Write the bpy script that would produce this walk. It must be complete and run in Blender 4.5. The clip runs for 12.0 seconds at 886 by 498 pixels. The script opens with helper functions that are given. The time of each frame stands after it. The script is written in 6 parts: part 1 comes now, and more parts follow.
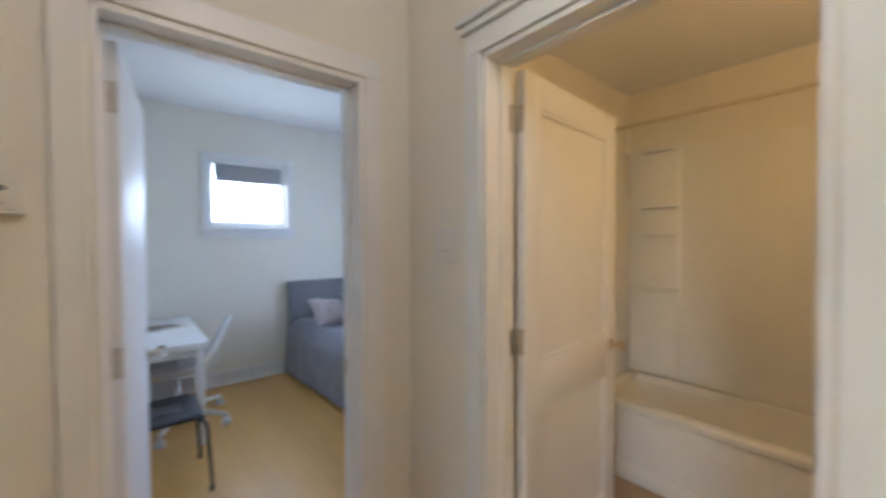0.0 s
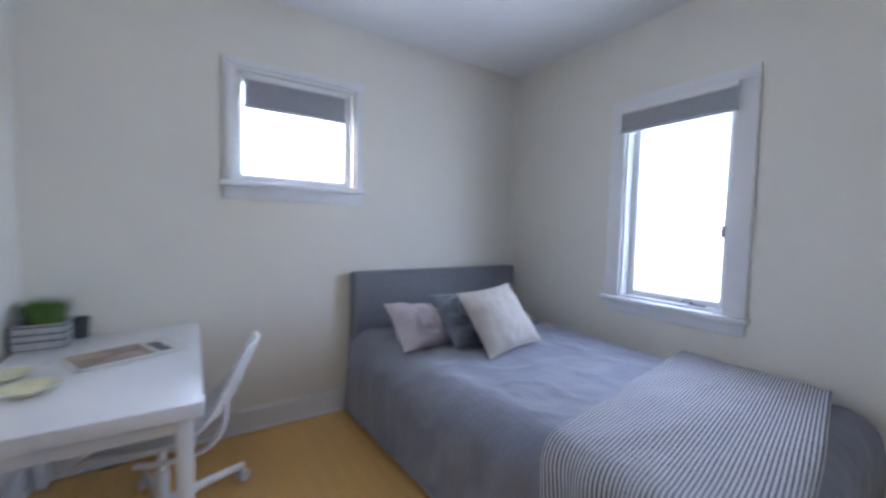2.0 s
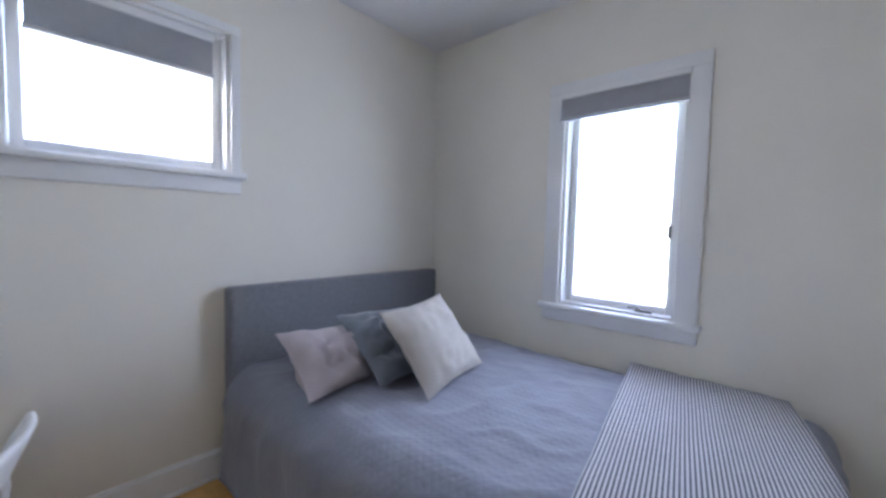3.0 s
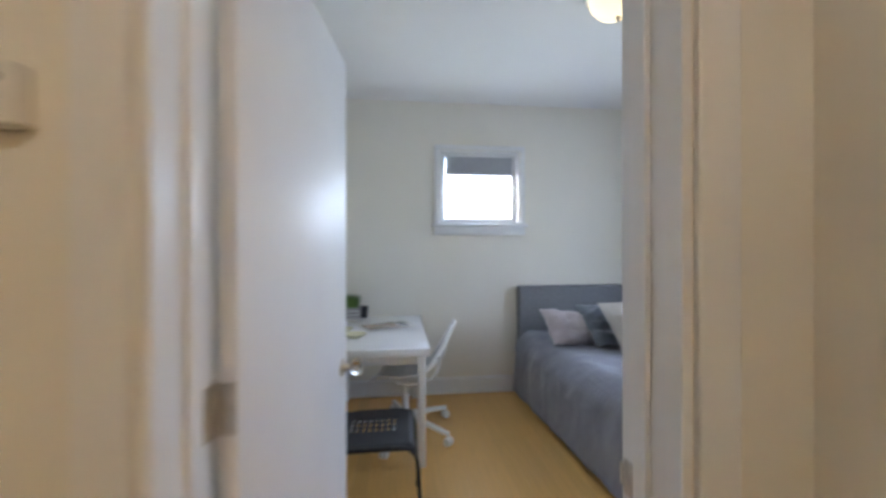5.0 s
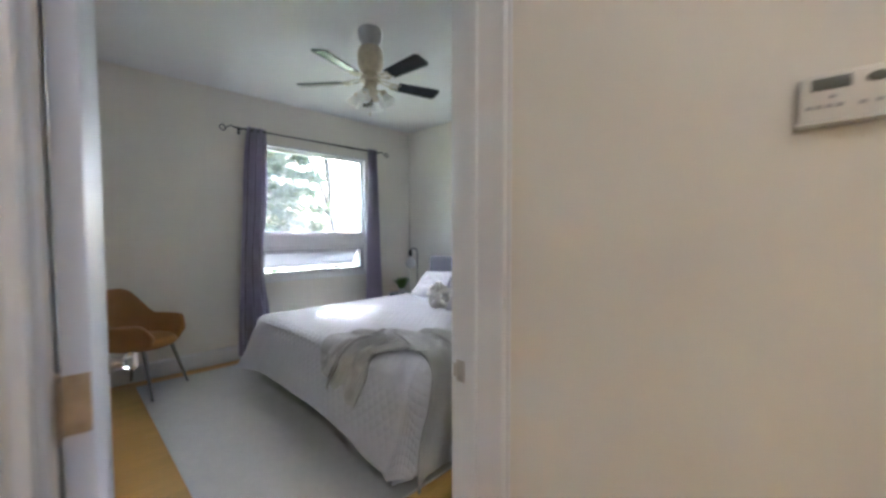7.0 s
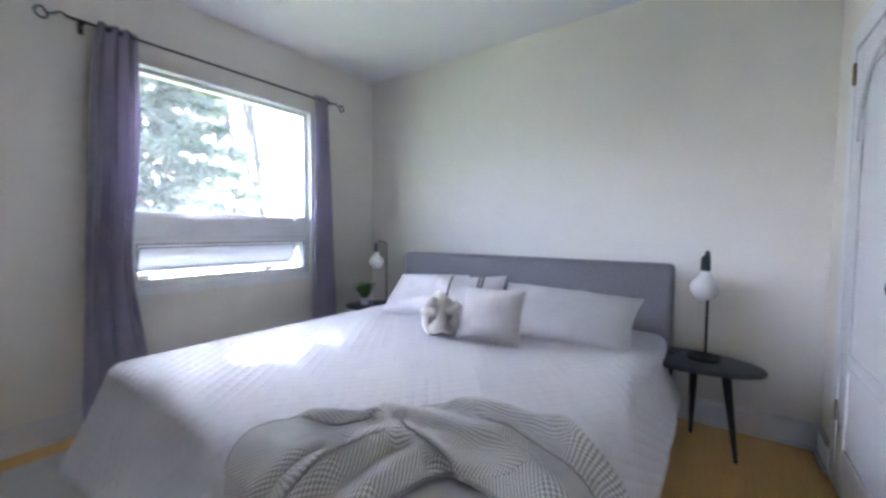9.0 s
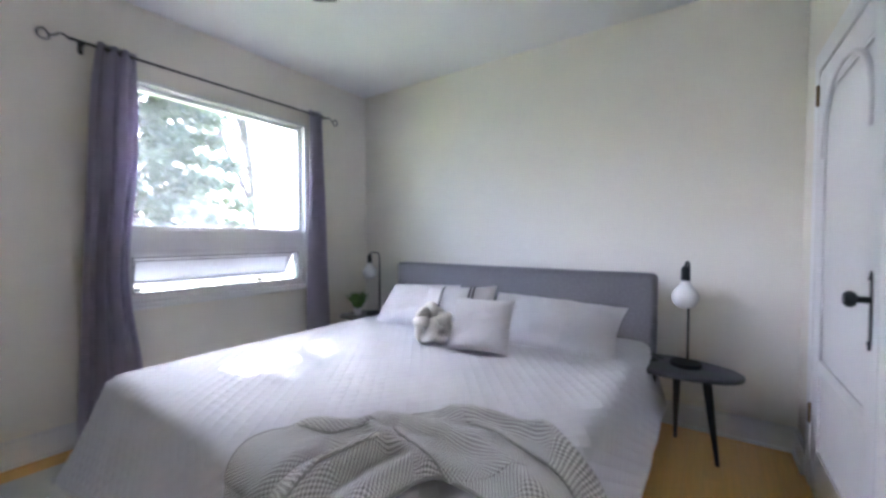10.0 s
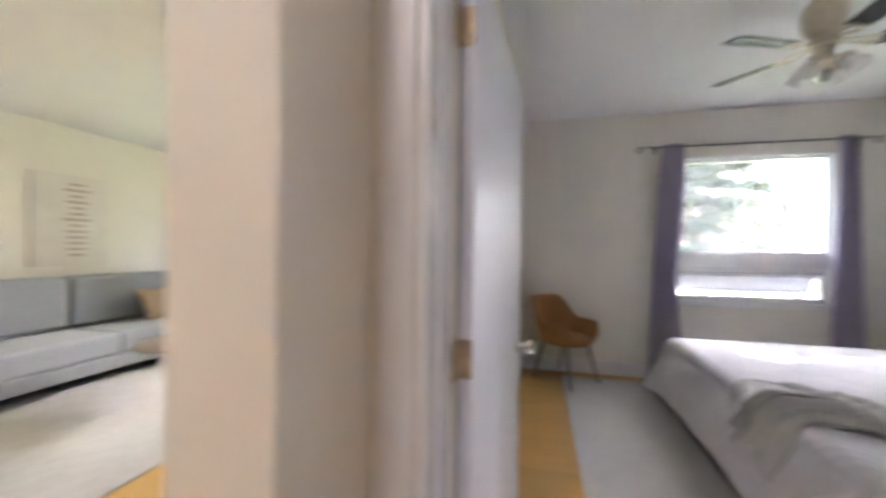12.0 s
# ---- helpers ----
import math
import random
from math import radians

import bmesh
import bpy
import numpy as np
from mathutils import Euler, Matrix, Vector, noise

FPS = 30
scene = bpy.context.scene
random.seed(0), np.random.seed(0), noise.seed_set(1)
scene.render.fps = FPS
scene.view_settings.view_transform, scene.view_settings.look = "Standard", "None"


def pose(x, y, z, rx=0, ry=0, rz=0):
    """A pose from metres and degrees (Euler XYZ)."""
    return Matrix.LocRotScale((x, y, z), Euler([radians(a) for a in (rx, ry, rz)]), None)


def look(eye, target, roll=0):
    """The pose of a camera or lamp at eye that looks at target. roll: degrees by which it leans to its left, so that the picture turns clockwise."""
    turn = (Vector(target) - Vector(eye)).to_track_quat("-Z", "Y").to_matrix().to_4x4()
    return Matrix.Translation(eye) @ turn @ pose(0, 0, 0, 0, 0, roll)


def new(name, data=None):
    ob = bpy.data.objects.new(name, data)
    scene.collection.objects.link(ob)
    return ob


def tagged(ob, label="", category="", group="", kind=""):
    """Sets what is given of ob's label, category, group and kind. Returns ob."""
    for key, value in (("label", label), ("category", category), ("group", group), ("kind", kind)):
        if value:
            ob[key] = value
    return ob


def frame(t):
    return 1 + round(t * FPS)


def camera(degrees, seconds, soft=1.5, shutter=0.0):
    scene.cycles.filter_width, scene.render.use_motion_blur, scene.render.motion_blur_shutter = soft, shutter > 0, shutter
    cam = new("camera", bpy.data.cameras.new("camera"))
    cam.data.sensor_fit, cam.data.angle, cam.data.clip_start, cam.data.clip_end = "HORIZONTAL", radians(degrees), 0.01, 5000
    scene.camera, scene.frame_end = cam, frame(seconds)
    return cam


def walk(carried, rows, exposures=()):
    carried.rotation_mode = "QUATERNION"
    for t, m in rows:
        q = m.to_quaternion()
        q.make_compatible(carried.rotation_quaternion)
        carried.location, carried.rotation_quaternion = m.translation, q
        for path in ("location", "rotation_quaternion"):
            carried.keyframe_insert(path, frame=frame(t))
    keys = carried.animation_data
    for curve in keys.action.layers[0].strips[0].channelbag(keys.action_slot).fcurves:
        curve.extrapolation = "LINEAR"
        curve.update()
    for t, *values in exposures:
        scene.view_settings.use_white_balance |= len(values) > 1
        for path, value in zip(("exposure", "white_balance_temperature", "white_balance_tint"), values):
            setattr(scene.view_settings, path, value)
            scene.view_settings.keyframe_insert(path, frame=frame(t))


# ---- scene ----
cam = camera(98.4, 12.0, soft=2.9, shutter=0.5)
PATH = [
    (0, (1.142, 1.144, 1.426), (2.426, 2.678, 1.384), -0.3),
    (0.5, (1.089, 1.31, 1.384), (1.953, 3.113, 1.328), 0.1),
    (1, (1.231, 1.772, 1.353), (1.939, 3.641, 1.27), -0.3),
    (1.5, (1.419, 2.29, 1.392), (2.196, 4.128, 1.267), 0.4),
    (1.7, (1.506, 2.495, 1.380), (2.370, 4.298, 1.240), 0.6),
    (2, (1.580, 2.809, 1.321), (2.668, 4.484, 1.21), 1.3),
    (2.5, (1.749, 3.268, 1.269), (3.183, 4.658, 1.175), 1.5),
    (2.7, (1.811, 3.363, 1.297), (3.329, 4.659, 1.177), 1.7),
    (4.5, (1.507, 2.369, 1.381), (2.17, 4.255, 1.345), -0.5),
    (5, (1.417, 1.929, 1.343), (1.638, 3.916, 1.341), -0.1),
    (5.5, (1.344, 1.618, 1.329), (1.205, 3.613, 1.316), 0.3),
    (6, (1.248, 1.477, 1.303), (0.664, 3.39, 1.277), 0.2),
    (6.5, (1.091, 1.468, 1.304), (0.056, 3.179, 1.258), 0.6),
    (6.8, (0.96, 1.534, 1.329), (-0.304, 3.083, 1.257), 0.3),
    (7, (0.879, 1.609, 1.328), (-0.527, 3.029, 1.241), -0.1),
    (8.8, (-0.308, 2.282, 1.238), (-1.547, 3.849, 1.136), 0.3),
    (9, (-0.401, 2.352, 1.223), (-1.567, 3.974, 1.124), 0.3),
    (9.5, (-0.466, 2.44, 1.218), (-1.568, 4.107, 1.133), 0.0),
    (10, (-0.347, 2.301, 1.25), (-1.486, 3.943, 1.193), 0.0),
    (10.5, (0.008, 2.086, 1.288), (-1.491, 3.41, 1.266), 0.0),
    (11, (0.365, 1.998, 1.281), (-1.437, 2.867, 1.279), 0.1),
    (11.5, (0.724, 1.895, 1.331), (-1.249, 2.222, 1.322), 0.7),
    (11.8, (0.894, 1.84, 1.338), (-1.101, 1.696, 1.335), 0.6),
    (12, (0.969, 1.784, 1.328), (-0.973, 1.304, 1.328), 0.6),
]
# the film's own exposure and white balance drift: (seconds, stops, kelvin, tint)
BALANCE = [(0.0, 4.30, 5500, 13), (0.5, 4.28, 5250, 12), (1.0, 4.26, 5200, 14), (1.6, 4.20, 5600, 17), (2.5, 4.16, 5900, 20), (4.5, 4.19, 6200, 15), (5.5, 4.32, 5850, 12),
           (6.0, 4.46, 5600, 13), (6.5, 4.54, 5400, 14), (7.0, 4.58, 5150, 14), (9.0, 4.72, 4950, 19), (9.5, 4.70, 4980, 20), (10.0, 4.74, 5100, 20), (10.5, 4.90, 5250, 19), (11.0, 4.92, 5300, 19),
           (11.5, 4.78, 5650, 20), (12.0, 4.82, 5500, 22)]
walk(cam, [(t, look(eye, target, roll)) for t, eye, target, roll in PATH], BALANCE)

# ---- light ----
world = bpy.data.worlds.new("sky")
scene.world = world
world.use_nodes = True
wn = world.node_tree.nodes
sky = wn.new("ShaderNodeTexSky")
sky.sky_type = "NISHITA"
sky.sun_disc = False
sky.air_density, sky.dust_density = 1.0, 4.0
SUN_EL, SUN_AZ = 34.5, 280.0
sky.sun_elevation = radians(SUN_EL)
sky.sun_rotation = radians(SUN_AZ)
world.node_tree.links.new(sky.outputs[0], wn["Background"].inputs[0])
wn["Background"].inputs[1].default_value = 0.15

sun_data = bpy.data.lights.new("sun", "SUN")
sun_data.energy, sun_data.angle, sun_data.color = 5.0, radians(0.55), (1.0, 0.95, 0.87)
sun = new("sun", sun_data)
sun_dir = Vector((math.sin(radians(SUN_AZ)) * math.cos(radians(SUN_EL)), math.cos(radians(SUN_AZ)) * math.cos(radians(SUN_EL)), math.sin(radians(SUN_EL))))
sun.matrix_world = look(sun_dir * 30, (0, 0, 0))


def window_light(name, eye, target, w, h, power, colour):
    data = bpy.data.lights.new(name, "AREA")
    data.shape, data.size, data.size_y, data.energy, data.color = "RECTANGLE", w, h, power, colour
    ob = new(name, data)
    ob.matrix_world = look(eye, target)
    return ob


COOL = (0.70, 0.81, 1.0)
window_light("window_light_north", (2.16, 5.60, 1.90), (2.16, 0, 1.80), 0.62, 0.50, 0.41, COOL)
window_light("window_light_east", (4.20, 4.04, 1.46), (0, 4.04, 1.40), 0.52, 1.05, 0.74, COOL)
# added lamp in an unseen, assumed opening that brightens the living room
window_light("added_light_living", (-4.18, -1.0, 1.5), (0, -1.0, 1.3), 1.3, 1.2, 0.50, (1.0, 0.92, 0.82))


def bulb(name, place, power, colour, size):
    data = bpy.data.lights.new(name, "POINT")
    data.energy, data.color, data.shadow_soft_size = power, colour, size
    ob = new(name, data)
    ob.location = place
    return ob


bulb("bath_bulb", (2.75, 0.86, 2.02), 0.56, (1.0, 0.60, 0.22), 0.07)
# warm fill added to brighten the hall, where no lamp is known
bulb("hall_fill", (1.50, 1.25, 2.52), 0.54, (1.0, 0.84, 0.69), 0.10)


# ---- materials ----
def mat(name, col, rough=0.6, metal=0.0, var=0.06, vscale=6.0, bump=0.0, bscale=200.0, stretch=(1, 1, 1), tint=None, each=0.0, island=0.0, sheen=0.0, spec=0.5, coat=0.0):
    m = bpy.data.materials.new(name)
    m.use_nodes = True
    nt = m.node_tree
    n, l = nt.nodes, nt.links
    b = n["Principled BSDF"]
    b.inputs["Roughness"].default_value = rough
    b.inputs["Metallic"].default_value = metal
    b.inputs["Specular IOR Level"].default_value = spec
    b.inputs["Sheen Weight"].default_value = sheen
    b.inputs["Coat Weight"].default_value = coat
    tc = n.new("ShaderNodeTexCoord")
    mp = n.new("ShaderNodeMapping")
    mp.inputs["Scale"].default_value = stretch
    l.new(tc.outputs["Object"], mp.inputs[0])
    a = n.new("ShaderNodeTexNoise")
    a.inputs["Scale"].default_value, a.inputs["Detail"].default_value = vscale, 6
    l.new(mp.outputs[0], a.inputs["Vector"])
    ramp = n.new("ShaderNodeMapRange")
    ramp.inputs["From Min"].default_value, ramp.inputs["From Max"].default_value = 0.3, 0.7
    ramp.inputs["To Min"].default_value, ramp.inputs["To Max"].default_value = 1 - var, 1 + var
    l.new(a.outputs[0], ramp.inputs["Value"])
    value = ramp.outputs[0]
    if each or island:
        src = n.new("ShaderNodeObjectInfo").outputs["Random"] if each else n.new("ShaderNodeNewGeometry").outputs["Random Per Island"]
        amount = each or island
        r2 = n.new("ShaderNodeMapRange")
        r2.inputs["To Min"].default_value, r2.inputs["To Max"].default_value = 1 - amount, 1 + amount
        l.new(src, r2.inputs["Value"])
        mul = n.new("ShaderNodeMath")
        mul.operation = "MULTIPLY"
        l.new(value, mul.inputs[0])
        l.new(r2.outputs[0], mul.inputs[1])
        value = mul.outputs[0]
    mix = n.new("ShaderNodeMix")
    mix.data_type, mix.blend_type = "RGBA", "MULTIPLY"
    mix.inputs["Factor"].default_value = 1.0
    if tint:
        big = n.new("ShaderNodeTexNoise")
        big.inputs["Scale"].default_value = vscale * 0.23
        l.new(mp.outputs[0], big.inputs["Vector"])
        tm = n.new("ShaderNodeMix")
        tm.data_type = "RGBA"
        tm.inputs["A"].default_value, tm.inputs["B"].default_value = (*col, 1), (*tint, 1)
        l.new(big.outputs[0], tm.inputs["Factor"])
        l.new(tm.outputs["Result"], mix.inputs["A"])
    else:
        mix.inputs["A"].default_value = (*col, 1)
    l.new(value, mix.inputs["B"])
    l.new(mix.outputs["Result"], b.inputs["Base Color"])
    rr = n.new("ShaderNodeMapRange")
    rr.inputs["To Min"].default_value, rr.inputs["To Max"].default_value = max(0.02, rough - min(0.05, var)), min(1, rough + min(0.05, var))
    l.new(a.outputs[0], rr.inputs["Value"])
    l.new(rr.outputs[0], b.inputs["Roughness"])
    if bump:
        f = n.new("ShaderNodeTexNoise")
        f.inputs["Scale"].default_value, f.inputs["Detail"].default_value = bscale, 3
        l.new(mp.outputs[0], f.inputs["Vector"])
        bp = n.new("ShaderNodeBump")
        bp.inputs["Strength"].default_value, bp.inputs["Distance"].default_value = bump, 0.002
        l.new(f.outputs[0], bp.inputs["Height"])
        l.new(bp.outputs[0], b.inputs["Normal"])
    return m


def weave(m, freq, amount, two=True, col2=None, axis=(1, 1, 0)):
    """A woven relief of fine crossing ribs, in metres of the object; col2 colours the second thread."""
    n, l = m.node_tree.nodes, m.node_tree.links
    b = n["Principled BSDF"]
    tc = n.new("ShaderNodeTexCoord")
    outs = []
    for i in range(2 if two else 1):
        w = n.new("ShaderNodeTexWave")
        w.bands_direction = ("X", "Y")[i] if axis[2] == 0 else ("X", "Z")[i]
        w.inputs["Scale"].default_value = freq
        l.new(tc.outputs["Object"], w.inputs["Vector"])
        outs.append(w.outputs["Fac"])
    h = outs[0]
    if two:
        mx = n.new("ShaderNodeMath")
        mx.operation = "MAXIMUM"
        l.new(outs[0], mx.inputs[0])
        l.new(outs[1], mx.inputs[1])
        h = mx.outputs[0]
    bp = n.new("ShaderNodeBump")
    bp.inputs["Strength"].default_value, bp.inputs["Distance"].default_value = amount, 0.003
    l.new(h, bp.inputs["Height"])
    old = b.inputs["Normal"].links
    if old:
        l.new(old[0].from_socket, bp.inputs["Normal"])
    l.new(bp.outputs[0], b.inputs["Normal"])
    if col2:
        cm = n.new("ShaderNodeMix")
        cm.data_type = "RGBA"
        l.new(h, cm.inputs["Factor"])
        l.new(b.inputs["Base Color"].links[0].from_socket, cm.inputs["B"])
        cm.inputs["A"].default_value = (*col2, 1)
        l.new(cm.outputs["Result"], b.inputs["Base Color"])
    return m


WALL = mat("wall_paint", (0.81, 0.775, 0.695), 0.75, var=0.015, vscale=2.5, bump=0.12, bscale=260)
CEIL = mat("ceiling_paint", (0.84, 0.835, 0.83), 0.85, var=0.015, vscale=2.0, bump=0.2, bscale=160)
TRIM = mat("trim_paint", (0.80, 0.80, 0.80), 0.34, var=0.02, vscale=5, bump=0.05, bscale=90)
DOOR = mat("door_paint", (0.75, 0.75, 0.765), 0.46, var=0.02, vscale=4, bump=0.06, bscale=60)
WOOD = mat("oak_floor", (0.70, 0.405, 0.115), 0.30, var=0.05, vscale=14, stretch=(4, 0.35, 1), bump=0.02, bscale=60, tint=(0.76, 0.46, 0.15), each=0.05, coat=0.15)
WOOD_REST = mat("oak_floor_far", (0.70, 0.405, 0.115), 0.30, var=0.05, vscale=14, stretch=(4, 0.35, 1), bump=0.02, bscale=60, tint=(0.76, 0.46, 0.15), island=0.05, coat=0.15)
SUBFLOOR = mat("joint_dark", (0.22, 0.12, 0.04), 0.8)
BRASS = mat("aged_brass", (0.52, 0.42, 0.28), 0.36, metal=0.7, var=0.2, vscale=30)
FANMETAL = mat("pale_antique_brass", (0.66, 0.60, 0.47), 0.34, metal=0.5, var=0.12, vscale=30)
NICKEL = mat("worn_nickel", (0.56, 0.52, 0.46), 0.32, metal=0.9, var=0.12, vscale=40)
OLDBRASS = mat("dark_brass", (0.24, 0.17, 0.09), 0.42, metal=0.85, var=0.25, vscale=40)
BLACKIRON = mat("black_iron", (0.030, 0.032, 0.038), 0.42, metal=0.3, var=0.2, vscale=30)
BLACKPAINT = mat("black_stain", (0.028, 0.029, 0.034), 0.42, var=0.2, vscale=18, stretch=(1, 1, 0.2))
TABLETOP = mat("charcoal_top", (0.055, 0.060, 0.070), 0.36, var=0.12, vscale=14, bump=0.05, bscale=90)
STEELGREY = mat("grey_steel", (0.20, 0.195, 0.19), 0.4, metal=0.6, var=0.1, vscale=20)
WHITEPLASTIC = mat("white_plastic", (0.80, 0.80, 0.80), 0.35, var=0.02)
GASKET = mat("grey_rubber_gasket", (0.16, 0.16, 0.18), 0.7, var=0.05)
WHITETOP = mat("white_laminate", (0.81, 0.81, 0.82), 0.28, var=0.015)
THERMO = mat("ivory_plastic", (0.74, 0.72, 0.66), 0.42, var=0.03, vscale=20)
CHIME = mat("off_white_plastic", (0.78, 0.765, 0.73), 0.6, var=0.02)
SCREEN = mat("grey_display", (0.16, 0.17, 0.15), 0.2, var=0.05)
GREYFAB = weave(mat("grey_upholstery", (0.225, 0.23, 0.255), 0.92, var=0.10, vscale=40, bump=0.3, bscale=500, sheen=0.2), 260, 0.3)
GREYFAB2 = weave(mat("warm_grey_upholstery", (0.205, 0.20, 0.208), 0.92, var=0.10, vscale=60, bump=0.3, bscale=500, sheen=0.2), 260, 0.3)
DUVET = mat("grey_duvet", (0.255, 0.265, 0.315), 0.9, var=0.09, vscale=5, bump=0.8, bscale=55, sheen=0.25)
weave(DUVET, 9, 0.35)
WHITEQUILT = mat("white_quilt", (0.60, 0.59, 0.60), 0.9, var=0.03, vscale=8, bump=0.3, bscale=160, sheen=0.15)
PILLOW_PINK = mat("pale_mauve_cotton", (0.52, 0.46, 0.48), 0.9, var=0.07, vscale=14, bump=0.3, bscale=90, sheen=0.2)
PILLOW_GREY = mat("slate_velvet", (0.15, 0.17, 0.20), 0.85, var=0.18, vscale=16, bump=0.3, bscale=120, sheen=0.5)
PILLOW_CREAM = weave(mat("cream_linen", (0.53, 0.49, 0.44), 0.92, var=0.06, vscale=10, bump=0.3, bscale=300, sheen=0.2), 180, 0.3)
PILLOW_WHITE = mat("white_cotton", (0.63, 0.61, 0.61), 0.9, var=0.04, vscale=12, bump=0.35, bscale=80, sheen=0.15)
KNOT = mat("cream_velour", (0.80, 0.76, 0.69), 0.95, var=0.05, vscale=20, bump=0.3, bscale=250, sheen=0.4)
CURTAIN = mat("mauve_curtain", (0.45, 0.415, 0.50), 0.85, var=0.06, vscale=6, bump=0.25, bscale=350, sheen=0.25)
TAN = mat("tan_leather", (0.40, 0.185, 0.050), 0.5, var=0.12, vscale=9, bump=0.2, bscale=240)
RUG = mat("pale_rug", (0.62, 0.60, 0.565), 0.97, var=0.035, vscale=30, bump=0.25, bscale=300, tint=(0.68, 0.655, 0.615), sheen=0.3)
RUG2 = mat("ivory_rug", (0.50, 0.485, 0.465), 0.97, var=0.05, vscale=12, bump=0.5, bscale=200, tint=(0.58, 0.565, 0.55))
SHADE = mat("grey_honeycomb_shade", (0.50, 0.505, 0.53), 0.9, var=0.04, vscale=20)
PORCELAIN = mat("white_acrylic", (0.80, 0.79, 0.76), 0.18, var=0.02)
BATHFLOOR = mat("bath_vinyl", (0.33, 0.24, 0.16), 0.45, var=0.1, vscale=10, tint=(0.4, 0.30, 0.2))
GREEN = mat("houseplant_green", (0.10, 0.19, 0.035), 0.55, var=0.3, vscale=30, island=0.35)
NEEDLE = mat("spruce_needles", (0.110, 0.130, 0.072), 0.7, var=0.3, vscale=2.2, tint=(0.098, 0.120, 0.100), island=0.4, spec=0.2)


def backlit(m, colour, amount):
    """Thin stuff through which some light falls."""
    n, l = m.node_tree.nodes, m.node_tree.links
    thin, both = n.new("ShaderNodeBsdfTranslucent"), n.new("ShaderNodeMixShader")
    thin.inputs["Color"].default_value = (*colour, 1)
    both.inputs[0].default_value = amount
    l.new(n["Principled BSDF"].outputs[0], both.inputs[1])
    l.new(thin.outputs[0], both.inputs[2])
    l.new(both.outputs[0], n["Material Output"].inputs[0])


backlit(NEEDLE, (0.15, 0.18, 0.085), 0.35)
backlit(CURTAIN, (0.44, 0.39, 0.52), 0.4)
BARK = mat("grey_bark", (0.070, 0.055, 0.050), 0.95, var=0.25, vscale=12, bump=0.8, bscale=40)
GRASS = mat("lawn", (0.11, 0.16, 0.035), 0.9, var=0.25, vscale=3, bump=0.8, bscale=30, tint=(0.16, 0.17, 0.06))
SIDING = mat("pale_siding", (0.60, 0.59, 0.56), 0.7, var=0.05, vscale=4)
ROOFING = mat("roof_shingle", (0.09, 0.085, 0.08), 0.9, var=0.2, vscale=9, bump=0.6, bscale=60)
SOFA = mat("blue_grey_sofa", (0.27, 0.28, 0.30), 0.92, var=0.06, vscale=30, bump=0.3, bscale=300, sheen=0.2)
MUSTARD = mat("mustard_cushion", (0.30, 0.22, 0.14), 0.92, var=0.1, vscale=14, bump=0.3, bscale=200)
TABLEWOOD = mat("pale_wood", (0.40, 0.32, 0.25), 0.45, var=0.12, vscale=10, stretch=(1, 5, 1))
MAGA = mat("magazine_cover", (0.50, 0.33, 0.20), 0.22, var=0.45, vscale=9, tint=(0.22, 0.22, 0.23))
PAGES = mat("paper_pages", (0.72, 0.71, 0.68), 0.8, var=0.04)
BASKET = mat("grey_basket", (0.46, 0.45, 0.44), 0.9, var=0.12, vscale=40, bump=0.6, bscale=120)
BASKETDARK = mat("basket_stripe", (0.13, 0.13, 0.14), 0.9, var=0.12, vscale=40)
YELLOWGLASS = mat("pale_yellow_glaze", (0.74, 0.70, 0.46), 0.18, var=0.06, vscale=8)
ARTPAPER = mat("art_print", (0.76, 0.72, 0.67), 0.7, var=0.04)
ARTINK = mat("art_ink", (0.50, 0.41, 0.36), 0.7, var=0.15)
THREAD = mat("cream_thread", (0.70, 0.66, 0.62), 0.95, var=0.06)


def glass_mat(name, tint=(1, 1, 1), rough=0.0):
    m = bpy.data.materials.new(name)
    m.use_nodes = True
    b = m.node_tree.nodes["Principled BSDF"]
    b.inputs["Base Color"].default_value = (*tint, 1)
    b.inputs["Transmission Weight"].default_value = 1.0
    b.inputs["Roughness"].default_value = rough
    b.inputs["IOR"].default_value = 1.45
    return m


GLASS = glass_mat("window_glass")
FROST = glass_mat("milky_glass", (0.95, 0.95, 0.95), 0.35)


def glare_glass(name, film, milk):
    """Window glass with glare haze put in as a thin pale film, and sky reflection as a white coat where milk is above
    0.
    """
    m = glass_mat(name)
    n, l = m.node_tree.nodes, m.node_tree.links
    last = n["Principled BSDF"].outputs[0]
    for kind, amount in (("ShaderNodeBsdfTranslucent", film), ("ShaderNodeBsdfDiffuse", milk)):
        if amount:
            veil, mix = n.new(kind), n.new("ShaderNodeMixShader")
            veil.inputs["Color"].default_value = (0.78, 0.80, 0.82, 1)
            mix.inputs[0].default_value = amount
            l.new(last, mix.inputs[1])
            l.new(veil.outputs[0], mix.inputs[2])
            last = mix.outputs[0]
    l.new(last, n["Material Output"].inputs[0])
    return m


# haze of glare over the trees, put into the pane's own material
HAZE_GLASS = glare_glass("glare_hazed_window_glass", 0.019, 0.0)
# pale sky reflection of the awning pane, coloured in as white
SKY_WHITE = glare_glass("sky_whitened_awning_glass", 0.01, 0.972)
CRYSTAL = glass_mat("crystal", (0.97, 0.97, 0.95), 0.02)


def glow_mat(name, col, strength):
    m = bpy.data.materials.new(name)
    m.use_nodes = True
    b = m.node_tree.nodes["Principled BSDF"]
    b.inputs["Base Color"].default_value = (*col, 1)
    b.inputs["Emission Color"].default_value = (*col, 1)
    b.inputs["Emission Strength"].default_value = strength
    return m


DOME = glow_mat("lit_alabaster_glass", (1.0, 0.80, 0.46), 0.070)
